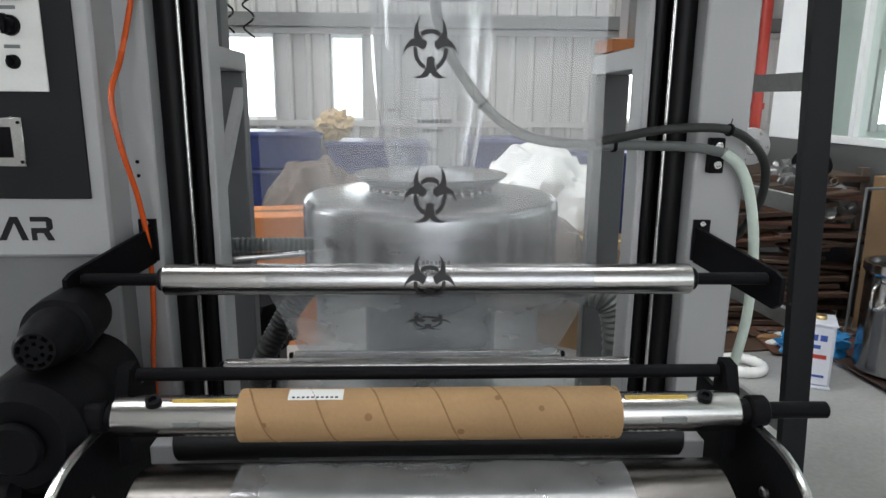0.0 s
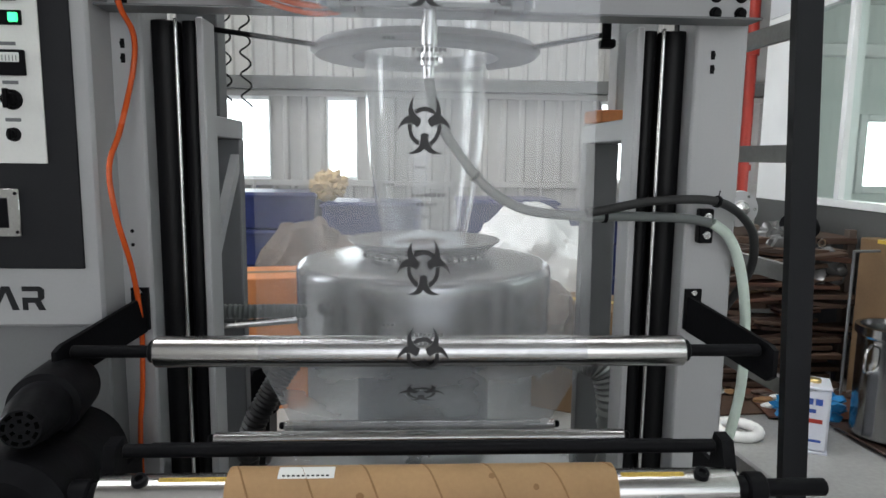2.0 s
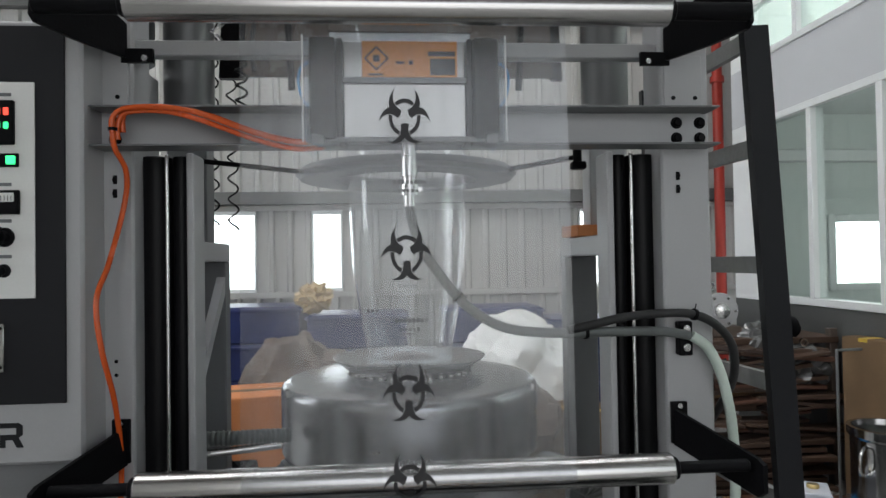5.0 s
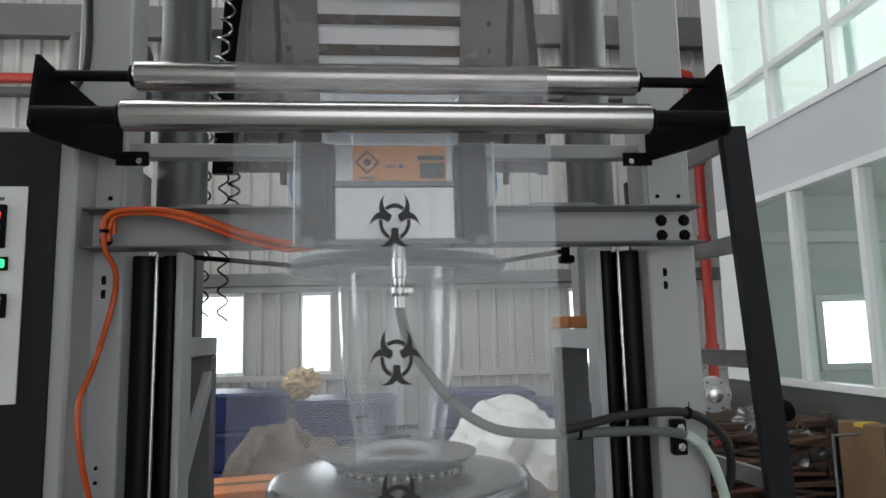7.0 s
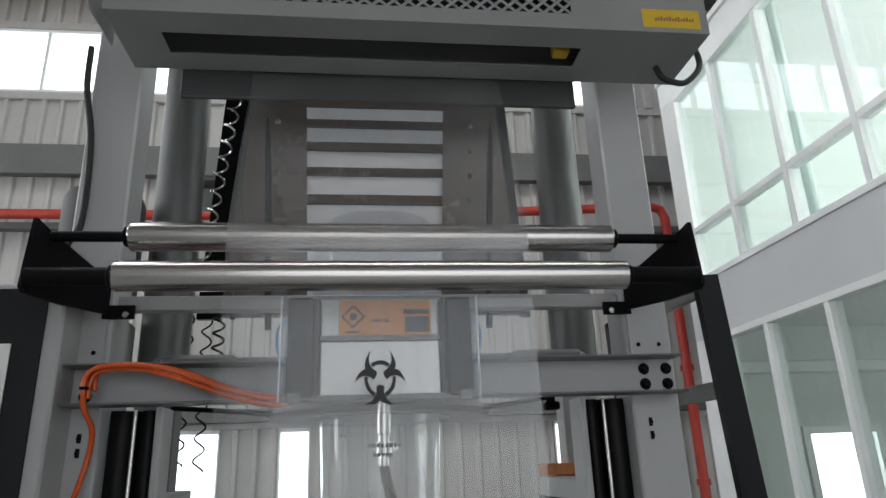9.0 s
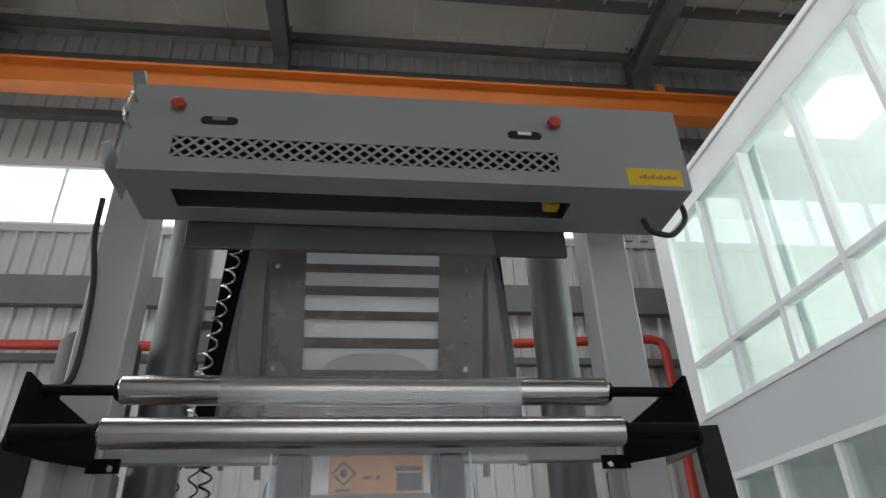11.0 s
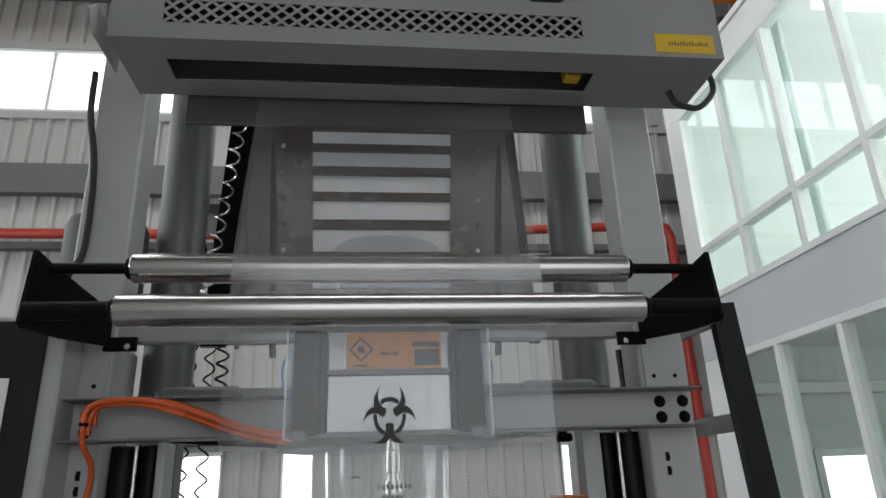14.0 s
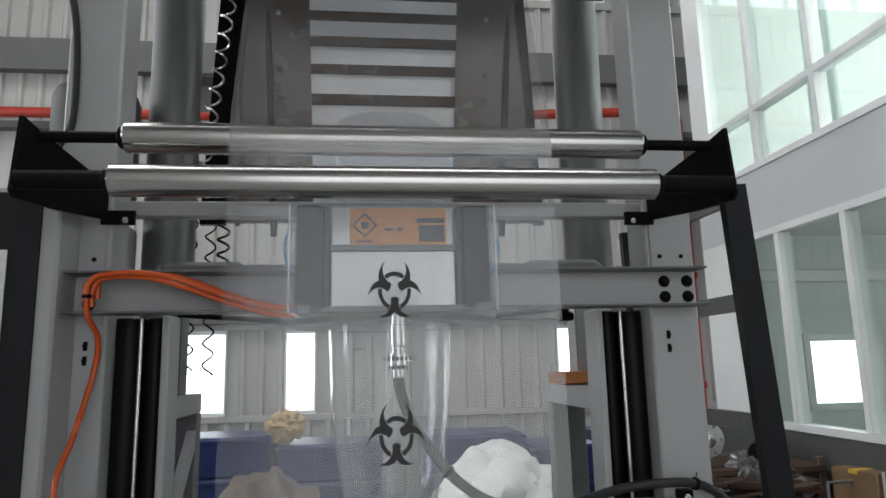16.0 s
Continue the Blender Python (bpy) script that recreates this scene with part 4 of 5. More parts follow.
for k in range(60):
    b = mesh()
    a = k * math.tau / 60
    for j in range(2):
        c = Vector((CX + 0.202 * math.cos(a), CY + 0.202 * math.sin(a), 1.044 + 0.012 * j))
        box(b, c.x - 0.005, c.x + 0.005, c.y - 0.004, c.y + 0.004, c.z - 0.003, c.z + 0.003, 0.0005, Matrix.Rotation(a + math.pi / 2, 4, "Z"))
    part("air_hole", b, RUBBER if k % 2 else PAPER, ring)
b = mesh()
lathe(b, (CX, CY, 0.0), (CX, CY, 0.80), [(0, 0), (0, 0.2), (0.4, 0.2), (0.4, 0.24), (0.98, 0.24), (0.98, 0.3), (1, 0.3), (1, 0)], 48)
part("die_body", b, GREY_DARK, ring)
for s in (-1, 1):
    b = mesh()
    screw(b, (CX + s * 0.40, CY - 0.2, 1.01), 0.012, 0.03, (0, 0, 1))
    part("bolt", b, STEEL, ring)

b = mesh()
prof = [(0.0, 0.15), (0.05, 0.15), (0.1, 0.153), (0.2, 0.172), (0.3, 0.187), (0.4, 0.2), (0.55, 0.207), (0.7, 0.212), (1, 0.222)]
lathe(b, (CX, CY, 1.05), (CX, CY, 2.0), prof, 72)
# flattened upwards to the nip
rows = []
for j in range(9):
    s = j / 8
    half, deep = 0.222 + (0.35 - 0.222) * s, 0.222 * (1 - s) + 0.02
    rows.append([b.verts.new((CX + half * math.copysign(abs(math.cos(a)) ** (1 - 0.6 * s), math.cos(a)), CY + deep * math.sin(a), 2.0 + 0.95 * s)) for a in (k * math.tau / 48 for k in range(48))])
for p, q in zip(rows, rows[1:]):
    for k in range(48):
        b.faces.new((p[k], p[(k + 1) % 48], q[(k + 1) % 48], q[k]))
bubble = solo("film_bubble", b, BUBBLE, "clear blown plastic film bubble rising from the air ring", "plastic film")
for z in (1.36, 1.20):
    for j in range(7):
        b = mesh()
        a0 = -1.75 + j * 0.045
        vs = []
        for a, dz in ((a0, 0), (a0 + 0.03, 0), (a0 + 0.03, 0.01), (a0, 0.01)):
            r = 0.188 if z < 1.3 else 0.198
            vs.append(b.verts.new((CX + (r + 0.002) * math.cos(a), CY + (r + 0.002) * math.sin(a), z + dz)))
        b.faces.new(vs)
        part("print_bar", b, GREY_DARK, bubble)

# iris guide ring round the bubble
iris = thing("bubble_guide_ring", "dull steel guide ring round the film bubble", "guide ring", (CX, CY, 1.74))
b = mesh()
lathe(b, (CX, CY, 1.735), (CX, CY, 1.775), [(0, 0.25), (0.0, 0.375), (0.4, 0.392), (1.0, 0.37), (1.0, 0.25), (0, 0.25)], 72)
part("ring_plate", b, GREY_DARK, iris)
b = mesh()
cyl(b, (0.33, 2.2, 1.75), (0.545, 2.0, 1.765), 0.008, 12)
part("ring_stay", b, BLACK, iris)
b = mesh()
cyl(b, (0.545, 2.0, 1.735), (0.545, 2.0, 1.90), 0.014, 16, 0.002)
box(b, 0.525, 0.57, 1.98, 2.02, 1.725, 1.75, 0.005)
part("clamp", b, BLACK, iris)
b = mesh()
cyl(b, (-0.33, 2.2, 1.75), (-0.62, 2.05, 1.765), 0.008, 12)
part("ring_stay", b, BLACK, iris)

# collapsing frame: slats that lead the bubble to the nip
coll = thing("collapsing_frame", "dark slatted collapsing frame leading the film to the nip", "collapsing frame", (0.03, 2.1, 2.2))
gaps = ((2.03, 2.86, 0.032), (2.05, 2.785, 0.034), (2.08, 2.715, 0.038), (2.12, 2.637, 0.045), (2.16, 2.552, 0.055), (2.2, 2.45, 0.07), (2.24, 2.33, 0.08), (2.27, 2.2, 0.08))
for (y0, z0, h0), (y1, z1, h1) in zip(gaps, gaps[1:]):
    b = mesh()
    top_z, low_z = z0 - h0 / 2, z1 + h1 / 2
    box(b, -0.25, 0.25, (y0 + y1) / 2 - 0.006, (y0 + y1) / 2 + 0.006, low_z, top_z, 0.004)
    part("slat", b, BOARD, coll, "dark wooden slat")
b = mesh()
plate(b, [(2.06, 2.95), (2.062, 2.95), (2.352, 2.1), (2.35, 2.1)], "x", -0.25, 0.5)
part("flattened_bubble", b, FILM_FLAT, coll, "hazy flattened film behind the slats")
for s in (-1, 1):
    b = mesh()
    plate(b, [(2.0, 2.9), (2.015, 2.9), (2.325, 2.1), (2.31, 2.1)], "x", -0.5, 1.0)
    for v in b.verts:
        deep = (2.9 - v.co.z) / 0.8
        v.co.x = s * (0.245 if v.co.x < 0 else 0.425 + 0.125 * deep)
    part("side_board", b, BOARD, coll, "brown laminate side board")
    # Small steel blocks stand in for the paired glints of slat screws.
    for k in range(6):
        z = 2.84 - 0.085 * k
        y = 2.0 + (2.9 - z) * 0.3875
        bm = mesh()
        box(bm, s * 0.345 - 0.008, s * 0.345 + 0.008, y - 0.006, y - 0.001, z - 0.016, z + 0.004, 0.002)
        part("screw_glint", bm, STEEL, coll, "small steel block for the glint of a slat screw")
for x in (-0.38, 0.42):
    b = mesh()
    cyl(b, (x, 2.30, 2.05), (x, 2.02, 2.9), 0.012, 12)
    part("side_rod", b, BLACK, coll)
# ---------- corona treater on the cross beam ----------
treat = thing("corona_treater", "corona treater box with steel plate and orange warning label", "corona treater", (0, 1.5, 1.73))
for s in (-1, 1):
    b = mesh()
    x0, x1 = sorted((s * 0.145, s * 0.158))
    box(b, x0, x1, 1.50, 1.66, 1.73, 1.965, 0.003)
    part("side_plate", b, ANTHRACITE, treat)
    b = mesh()
    x0, x1 = sorted((s * 0.222, s * 0.230))
    box(b, x0, x1, 1.48, 1.66, 1.722, 1.965, 0.003)
    part("clear_cheek", b, PERSPEX, treat, "clear perspex cheek")
    b = mesh()
    x0, x1 = sorted((s * 0.160, s * 0.219))
    box(b, x0, x1, 1.49, 1.60, 1.728, 1.965, 0.004)
    part("end_block", b, BLACK, treat, "near-black end block")
    # white strip along the front edge of each cheek
    b = mesh()
    x0, x1 = sorted((s * 0.231, s * 0.2345))
    box(b, x0, x1, 1.476, 1.482, 1.72, 1.965, 0.001)
    part("bright_edge", b, WHITE, treat, "white strip on the perspex edge")
    b = mesh()
    x0, x1 = sorted((s * 0.185, s * 0.215))
    box(b, x0, x1, 1.482, 1.50, 1.716, 1.74, 0.003)
    part("foot", b, GREY_DARK, treat)
    b = mesh()
    cyl(b, (s * 0.168, 1.56, 1.94), (s * 0.168, 1.56, 1.85), 0.018, 16)
    part("spacer", b, STEEL, treat)
    b = mesh()
    sweep(b, smooth_path([(s * 0.225, 1.54, 1.92), (s * 0.245, 1.54, 1.905), (s * 0.25, 1.54, 1.87), (s * 0.24, 1.54, 1.83), (s * 0.225, 1.54, 1.815)], 6), 0.003, 8)
    part("blue_tube", b, CYAN, treat, "thin blue air tube")
b = mesh()
box(b, -0.142, 0.142, 1.515, 1.52, 1.735, 1.862, 0.002)
plate_ = part("front_plate", b, PLATE, treat, "scratched bright steel plate")
b = mesh()
box(b, -0.23, 0.23, 1.495, 1.505, 1.722, 1.735, 0.002)
part("bottom_rail", b, GREY_DARK, treat)
b = mesh()
box(b, -0.145, 0.145, 1.505, 1.52, 1.862, 1.876, 0.002)
part("middle_rail", b, GREY_DARK, treat)
b = mesh()
box(b, -0.142, 0.142, 1.528, 1.533, 1.876, 1.966, 0.002)
back_ = part("cover_plate", b, PLATE, treat)
b = mesh()
box(b, -0.10, 0.125, 1.523, 1.5275, 1.872, 1.966, 0.001)
warn = part("warning_label", b, ORANGE, treat, "orange warning label with a black diamond")
b = mesh()
for k in range(4):
    a = Matrix.Translation((-0.066, 1.5225, 1.925)) @ Matrix.Rotation(k * math.pi / 2 + math.pi / 4, 4, "Y") @ Matrix.Translation((0, 0, 0.019))
    made = bmesh.ops.create_cube(b, size=1, matrix=a @ Matrix.Diagonal((0.042, 0.001, 0.004, 1)))
box(b, -0.074, -0.058, 1.522, 1.523, 1.917, 1.933, 0)
part("diamond", b, INK, warn)
for x0, x1, z0, z1 in ((-0.085, -0.05, 1.884, 1.889), (-0.02, 0.0, 1.912, 1.918), (0.01, 0.02, 1.91, 1.92), (0.055, 0.12, 1.93, 1.942), (0.06, 0.12, 1.885, 1.925)):
    b = mesh()
    box(b, x0, x1, 1.522, 1.5228, z0, z1, 0)
    part("print_bar", b, INK, warn)
b = mesh()
lathe(b, (0.007, 1.53, 1.735), (0.007, 1.53, 1.575), [(0, 0), (0, 0.017), (0.25, 0.017), (0.27, 0.02), (0.55, 0.02), (0.57, 0.016), (0.7, 0.016), (0.72, 0.022), (0.82, 0.022), (0.84, 0.014), (1, 0.014), (1, 0)], 24)
nip = part("hose_fitting", b, STEEL, treat, "bright threaded hose fitting")
b = mesh()
lathe(b, (0.007, 1.53, 1.628), (0.007, 1.53, 1.602), [(0, 0.016), (0, 0.023), (1, 0.023), (1, 0.016)], 20)
box(b, 0.026, 0.04, 1.522, 1.538, 1.608, 1.622, 0.002)
part("hose_clip", b, STEEL, nip)


def tube_thing(name, pts, r, material, label, category, steps=8, ribs=0.0, seg=12, straps=()):
    t = thing(name, label, category, pts[-1])
    bm = mesh()
    path = smooth_path(pts, steps)
    sweep(bm, path, r, seg, ribs)
    part("hose" if category == "hose" else "cable", bm, material, t)
    for i in straps:
        bm = mesh()
        p, q = path[i], path[i + 1]
        d = (q - p).normalized()
        lathe(bm, p - d * 0.004, p + d * 0.004, [(0, r), (0, r + 0.004), (1, r + 0.004), (1, r)], 14)
        cyl(bm, p, p + Vector((0.004, -0.004, 0.028)), 0.0015, 6)
        part("cable_tie", bm, BLACK, t)
    return t


tube_thing("grey_hose", [(0.007, 1.53, 1.60), (0.012, 1.54, 1.55), (0.035, 1.57, 1.48), (0.075, 1.6, 1.42), (0.145, 1.6, 1.335), (0.24, 1.6, 1.278), (0.38, 1.61, 1.26), (0.52, 1.63, 1.258), (0.66, 1.65, 1.253), (0.74, 1.66, 1.24)], 0.0125, HOSE_GREY, "grey hose sagging from the corona treater to the column", "hose", straps=(30, 52))
tube_thing("pale_hose", [(0.745, 1.66, 1.24), (0.79, 1.66, 1.205), (0.825, 1.66, 1.13), (0.85, 1.66, 1.0), (0.855, 1.66, 0.83), (0.845, 1.67, 0.7), (0.83, 1.7, 0.55), (0.80, 1.74, 0.3), (0.79, 1.78, 0.02)], 0.0135, HOSE_MINT, "pale green hose hanging beside the column", "hose")
tube_thing("black_cable", [(0.40, 1.60, 1.268), (0.46, 1.61, 1.278), (0.56, 1.63, 1.295), (0.66, 1.63, 1.302), (0.74, 1.63, 1.297), (0.81, 1.65, 1.265), (0.86, 1.67, 1.21), (0.88, 1.7, 1.13), (0.875, 1.74, 1.06), (0.86, 1.8, 0.98)], 0.0115, RUBBER, "thick black cable bending round the column", "cable", straps=(32,))
clip = thing("hose_clamp", "black clamp block with two bright bolts", "clamp", (0.735, 1.695, 1.21))
b = mesh()
box(b, 0.718, 0.755, 1.672, 1.70, 1.185, 1.275, 0.003)
part("block", b, BLACK, clip)
for z in (1.255, 1.207):
    b = mesh()
    screw(b, (0.737, 1.672, z), 0.0105, 0.006, seg=16)
    screw(b, (0.737, 1.667, z), 0.006, 0.005)
    part("bolt", b, STEEL, clip)

# orange cables on the left column and beam
tube_thing("orange_cable", [(-0.70, 1.60, 1.80), (-0.70, 1.61, 1.735), (-0.692, 1.66, 1.68), (-0.705, 1.68, 1.60), (-0.722, 1.63, 1.455), (-0.733, 1.585, 1.366), (-0.722, 1.585, 1.25), (-0.712, 1.63, 1.12), (-0.717, 1.68, 0.971), (-0.722, 1.68, 0.8), (-0.734, 1.68, 0.66), (-0.734, 1.68, 0.3), (-0.74, 1.69, 0.01)], 0.0066, ORANGE_CABLE, "orange cable hanging down the grey column", "cable", straps=(3,))
for k, (dz, dy) in enumerate(((0.0, 0.0), (-0.014, 0.012), (0.006, 0.022))):
    tube_thing("orange_cable", [(-0.70 + 0.008 * k, 1.60 + dy, 1.765 + dz), (-0.70 + 0.008 * k, 1.60 + dy, 1.80 + dz), (-0.67, 1.60 + dy, 1.824 + dz * 0.5), (-0.58, 1.60 + dy, 1.828 + dz * 0.6), (-0.49, 1.60 + dy, 1.81 + dz), (-0.37, 1.60 + dy, 1.766 + dz), (-0.27, 1.59 + dy, 1.74 + dz), (-0.20, 1.60 + dy, 1.745 + dz)], 0.0065, ORANGE_CABLE, "orange cable running along the grey beam", "cable")

# coiled black leads


def coil(name, x, y, z0, z1, r, turns, lean=0.0, material=None, label="black coiled cable hanging free"):
    t = thing(name, label, "coiled cable", (x, y, z1))
    bm = mesh()
    n = turns * 12
    pts = [Vector((x + lean * k / n + r * math.cos(k * math.tau / 12), y + r * math.sin(k * math.tau / 12), z0 + (z1 - z0) * k / n)) for k in range(n + 1)]
    sweep(bm, pts, 0.0038, 6)
    part("cable", bm, material or BLACK, t)
    return t


coil("coiled_cable", -0.73, 2.6, 2.64, 1.60, 0.019, 13)
coil("coiled_cable", -0.665, 2.6, 2.64, 1.58, 0.019, 13, 0.01)
b = mesh()
box(b, -0.80, -0.60, 2.36, 2.62, 2.62, 2.66, 0.003)
part("cable_rail", b, GREY_DARK, frame_thing)
coil("coiled_cable", -0.475, 1.99, 2.85, 2.12, 0.02, 12, -0.085, STEEL, "bright coiled air tube hanging beside the film")
coil("coiled_cable", -0.47, 1.93, 2.08, 1.86, 0.016, 5)
b = mesh()
sweep(b, smooth_path([(-0.435, 2.0, 2.72), (-0.45, 2.0, 2.45), (-0.43, 1.99, 2.3), (-0.45, 1.98, 2.1), (-0.44, 1.97, 2.02)], 8), 0.008, 8)
solo("black_cable", b, RUBBER, "black cable beside the film", "cable")
for s, out in ((-1, 0.085), (1, 0.035)):
    b = mesh()
    plate(b, [(2.02, 2.95), (2.05, 2.95), (2.36, 2.1), (2.33, 2.1)], "x", -0.5, 1.0)
    for v in b.verts:
        deep = (2.95 - v.co.z) / 0.85
        v.co.x = s * (0.428 + 0.125 * deep + (0 if v.co.x < 0 else out))
    part("side_bar", b, BLACK, coll, "black side channel")
b = mesh()
sweep(b, smooth_path([(-0.84, 1.69, 2.78), (-0.833, 1.685, 2.64), (-0.806, 1.685, 2.5), (-0.795, 1.685, 2.36), (-0.797, 1.685, 2.22), (-0.825, 1.685, 2.15), (-0.83, 1.7, 2.0), (-0.835, 1.74, 1.9)], 8), 0.009, 10)
solo("black_cable", b, RUBBER, "black cable running down the upper post", "cable")
lamp = thing("motor_can", "round dark motor housing behind the upper post", "motor", (-0.865, 2.0, 2.06))
b = mesh()
lathe(b, (-0.865, 2.0, 2.06), (-0.865, 2.0, 2.44), [(0, 0), (0, 0.12), (0.9, 0.12), (0.96, 0.112), (1, 0.09), (1, 0)], 40)
part("housing", b, GUARD, lamp)

# ---------- the nip unit cover at the top ----------
hood = thing("nip_roller_cover", "long grey sheet metal cover with a diamond mesh grille", "machine cover", (0.11, 1.5, 2.65))
HX0, HX1, HY0, HY1, HZ0, HZ1 = -0.672, 0.885, 1.34, 1.59, 2.655, 2.935
GX0, GX1, GZ0, GZ1 = -0.548, 0.505, 2.697, 2.765
n_d = 28
pitch_d = (GX1 - GX0) / n_d
T = 0.004
SX0, SX1, SY0, SY1 = -0.558, 0.555, 1.425, 1.515
# front sheet round the grille first, then the ends, the top, the back and the bottom round the slot
cover = None
for x0, x1, y0, y1, z0, z1 in (
        (GX0, GX1, HY0, HY0 + T, GZ1, HZ1), (GX0, GX1, HY0, HY0 + T, HZ0, GZ0),
        (HX0, GX0, HY0, HY0 + T, HZ0, HZ1), (GX1, HX1, HY0, HY0 + T, HZ0, HZ1),
        (HX0, HX0 + T, HY0 + T, HY1, HZ0, HZ1), (HX1 - T, HX1, HY0 + T, HY1, HZ0, HZ1),
        (HX0, HX1, HY0, HY1, HZ1, HZ1 + T), (HX0 + T, HX1 - T, HY1 - T, HY1, HZ0, HZ1),
        (HX0, SX0, HY0, HY1, HZ0 - T, HZ0), (SX1, HX1, HY0, HY1, HZ0 - T, HZ0),
        (SX0, SX1, HY0, SY0, HZ0 - T, HZ0), (SX0, SX1, SY1, HY1, HZ0 - T, HZ0)):
    b = mesh()
    box(b, x0, x1, y0, y1, z0, z1, 0)
    panel_ = part("cover_sheet", b, HOOD_GREY, hood)
    cover = cover or panel_
# bars of the expanded grille, woven as diamonds
for k in range(-3, n_d + 1):
    for s in (-1, 1):
        b = mesh()
        x0 = GX0 + k * pitch_d
        run = (GZ1 - GZ0)
        pts = []
        for j in range(13):
            xx = x0 + 2 * pitch_d * j / 12
            zz = GZ0 + run * (j / 12 if s > 0 else 1 - j / 12)
            if GX0 <= xx <= GX1:
                pts.append((xx, zz))
        if len(pts) < 2:
            b.free()
            continue
        (xa, za), (xb, zb) = pts[0], pts[-1]
        w = 0.0058
        plate(b, [(xa - w, za), (xa + w, za), (xb + w, zb), (xb - w, zb)], "y", HY0 + (0.0005 if s > 0 else 0.001), T - 0.001)
        part("grille_bar", b, HOOD_GREY, cover)
# Added dark sheets put the inner shade behind the grille and slot.
b = mesh()
box(b, SX0 - 0.03, SX1 + 0.03, HY0 + 0.05, HY1 - 0.02, HZ0 + 0.17, HZ0 + 0.18, 0)
box(b, SX0 - 0.03, SX1 + 0.03, HY0 + 0.04, HY0 + 0.05, HZ0 + 0.02, HZ0 + 0.18, 0)
part("dark_backing", b, ANTHRACITE, hood)
b = mesh()
box(b, 0.49, 0.535, 1.46, 1.5, HZ0 + 0.01, HZ0 + 0.06, 0.004)
part("yellow_sensor", b, YELLOW, hood)
for x in (-0.545, 0.502):
    b = mesh()
    lathe(b, (x, HY0, 2.86), (x, HY0 - 0.03, 2.86), [(0, 0.008), (0.4, 0.008), (0.4, 0.019), (0.55, 0.021), (0.9, 0.019), (1, 0.012), (1, 0)], 8)
    part("knob", b, RED, hood, "red plastic star knob")
for x in (-0.435, 0.415):
    b = mesh()
    pts = [(x + sx * 0.036 + 0.014 * math.cos(radians(a)), 2.822 + 0.014 * math.sin(radians(a))) for sx, a0 in ((1, -90), (-1, 90)) for a in range(a0, a0 + 181, 30)]
    plate(b, pts, "y", HY0 - 0.001, 0.003)
    recess = part("grip_slot", b, ANTHRACITE, hood)
    b = mesh()
    box(b, x - 0.02, x + 0.02, HY0 - 0.003, HY0 - 0.0005, 2.822, 2.834, 0.001)
    part("latch", b, PAPER if x > 0 else GREY_DARK, recess)
b = mesh()
box(b, 0.70, 0.862, HY0 - 0.0015, HY0 - 0.0003, 2.664, 2.722, 0)
st = part("warning_sticker", b, YELLOW, hood, "yellow warning sticker with small print")
for k in range(14):
    b = mesh()
    x = 0.735 + 0.008 * k
    box(b, x, x + 0.005, HY0 - 0.0022, HY0 - 0.0017, 2.686, 2.694 + 0.003 * (k % 3), 0)
    part("print_bar", b, CARD_SEAM, st)
b = mesh()
sweep(b, smooth_path([(-0.66, 1.34, 2.875), (-0.66, 1.30, 2.87), (-0.665, 1.295, 2.83), (-0.665, 1.30, 2.79), (-0.66, 1.34, 2.785)], 6), 0.005, 8)
part("handle", b, STEEL, hood)
b = mesh()
plate(b, [(1.30, 2.70), (1.34, 2.655), (1.50, 2.655), (1.50, 2.72), (1.34, 2.74)], "x", -0.705, 0.004)
part("end_bracket", b, GREY, hood)
b = mesh()
box(b, -0.70, -0.662, 1.37, 1.39, 2.94, 3.02, 0.004, Matrix.Rotation(radians(-14), 4, "Y"))
part("lifting_lug", b, GREY_DARK, hood)
for x in (-0.25, 0.78):
    b = mesh()
    box(b, x - 0.05, x + 0.05, 1.40, 1.46, 2.949, 2.985, 0.008)
    part("top_hinge", b, GREY_DARK, hood)
b = mesh()
sweep(b, smooth_path([(0.884, 1.5, 2.75), (0.925, 1.5, 2.73), (0.937, 1.5, 2.66), (0.888, 1.5, 2.604), (0.845, 1.5, 2.603), (0.815, 1.5, 2.617), (0.80, 1.5, 2.652)], 8), 0.009, 10)
part("cable_loop", b, RUBBER, hood)
# nip guard behind the cover
b = mesh()
box(b, -0.55, 0.585, 1.60, 1.615, 2.57, 2.80, 0.003)
part("nip_guard", b, GUARD, hood)
b = mesh()
cyl(b, (-0.6, 1.72, 3.0), (0.65, 1.72, 3.0), 0.06, 40)
part("nip_roller", b, RUBBER, hood)

# ---------- control cabinet ----------
cab = thing("control_cabinet", "grey control cabinet with a black front panel", "control cabinet", (-1.1, 1.6, 0))
FY = 1.585
b = mesh()
box(b, -1.85, -0.762, FY, 2.1, 0.985, 2.03, 0.008)
body = part("cabinet_body", b, GREY, cab)
b = mesh()
box(b, -1.80, -0.80, FY - 0.006, FY, 1.128, 2.015, 0.003)
door = part("cabinet_door", b, ANTHRACITE, cab, "matt black door panel")
b = mesh()
box(b, -1.65, -0.866, FY - 0.011, FY - 0.006, 1.374, 1.88, 0.002)
panel = part("instrument_panel", b, PAPER, door, "brushed light instrument panel")
b = mesh()
box(b, -1.82, -0.77, FY + 0.03, 2.08, 0.0, 0.985, 0.006)
part("plinth", b, PLINTH, cab)


def on_panel(name, x0, x1, z0, z1, proud, material, label=""):
    bm = mesh()
    box(bm, x0, x1, FY - 0.011 - proud, FY - 0.011, z0, z1, 0.002)
    return part(name, bm, material, panel, label)


on_panel("temperature_meter", -0.985, -0.908, 1.732, 1.835, 0.012, BLACK)
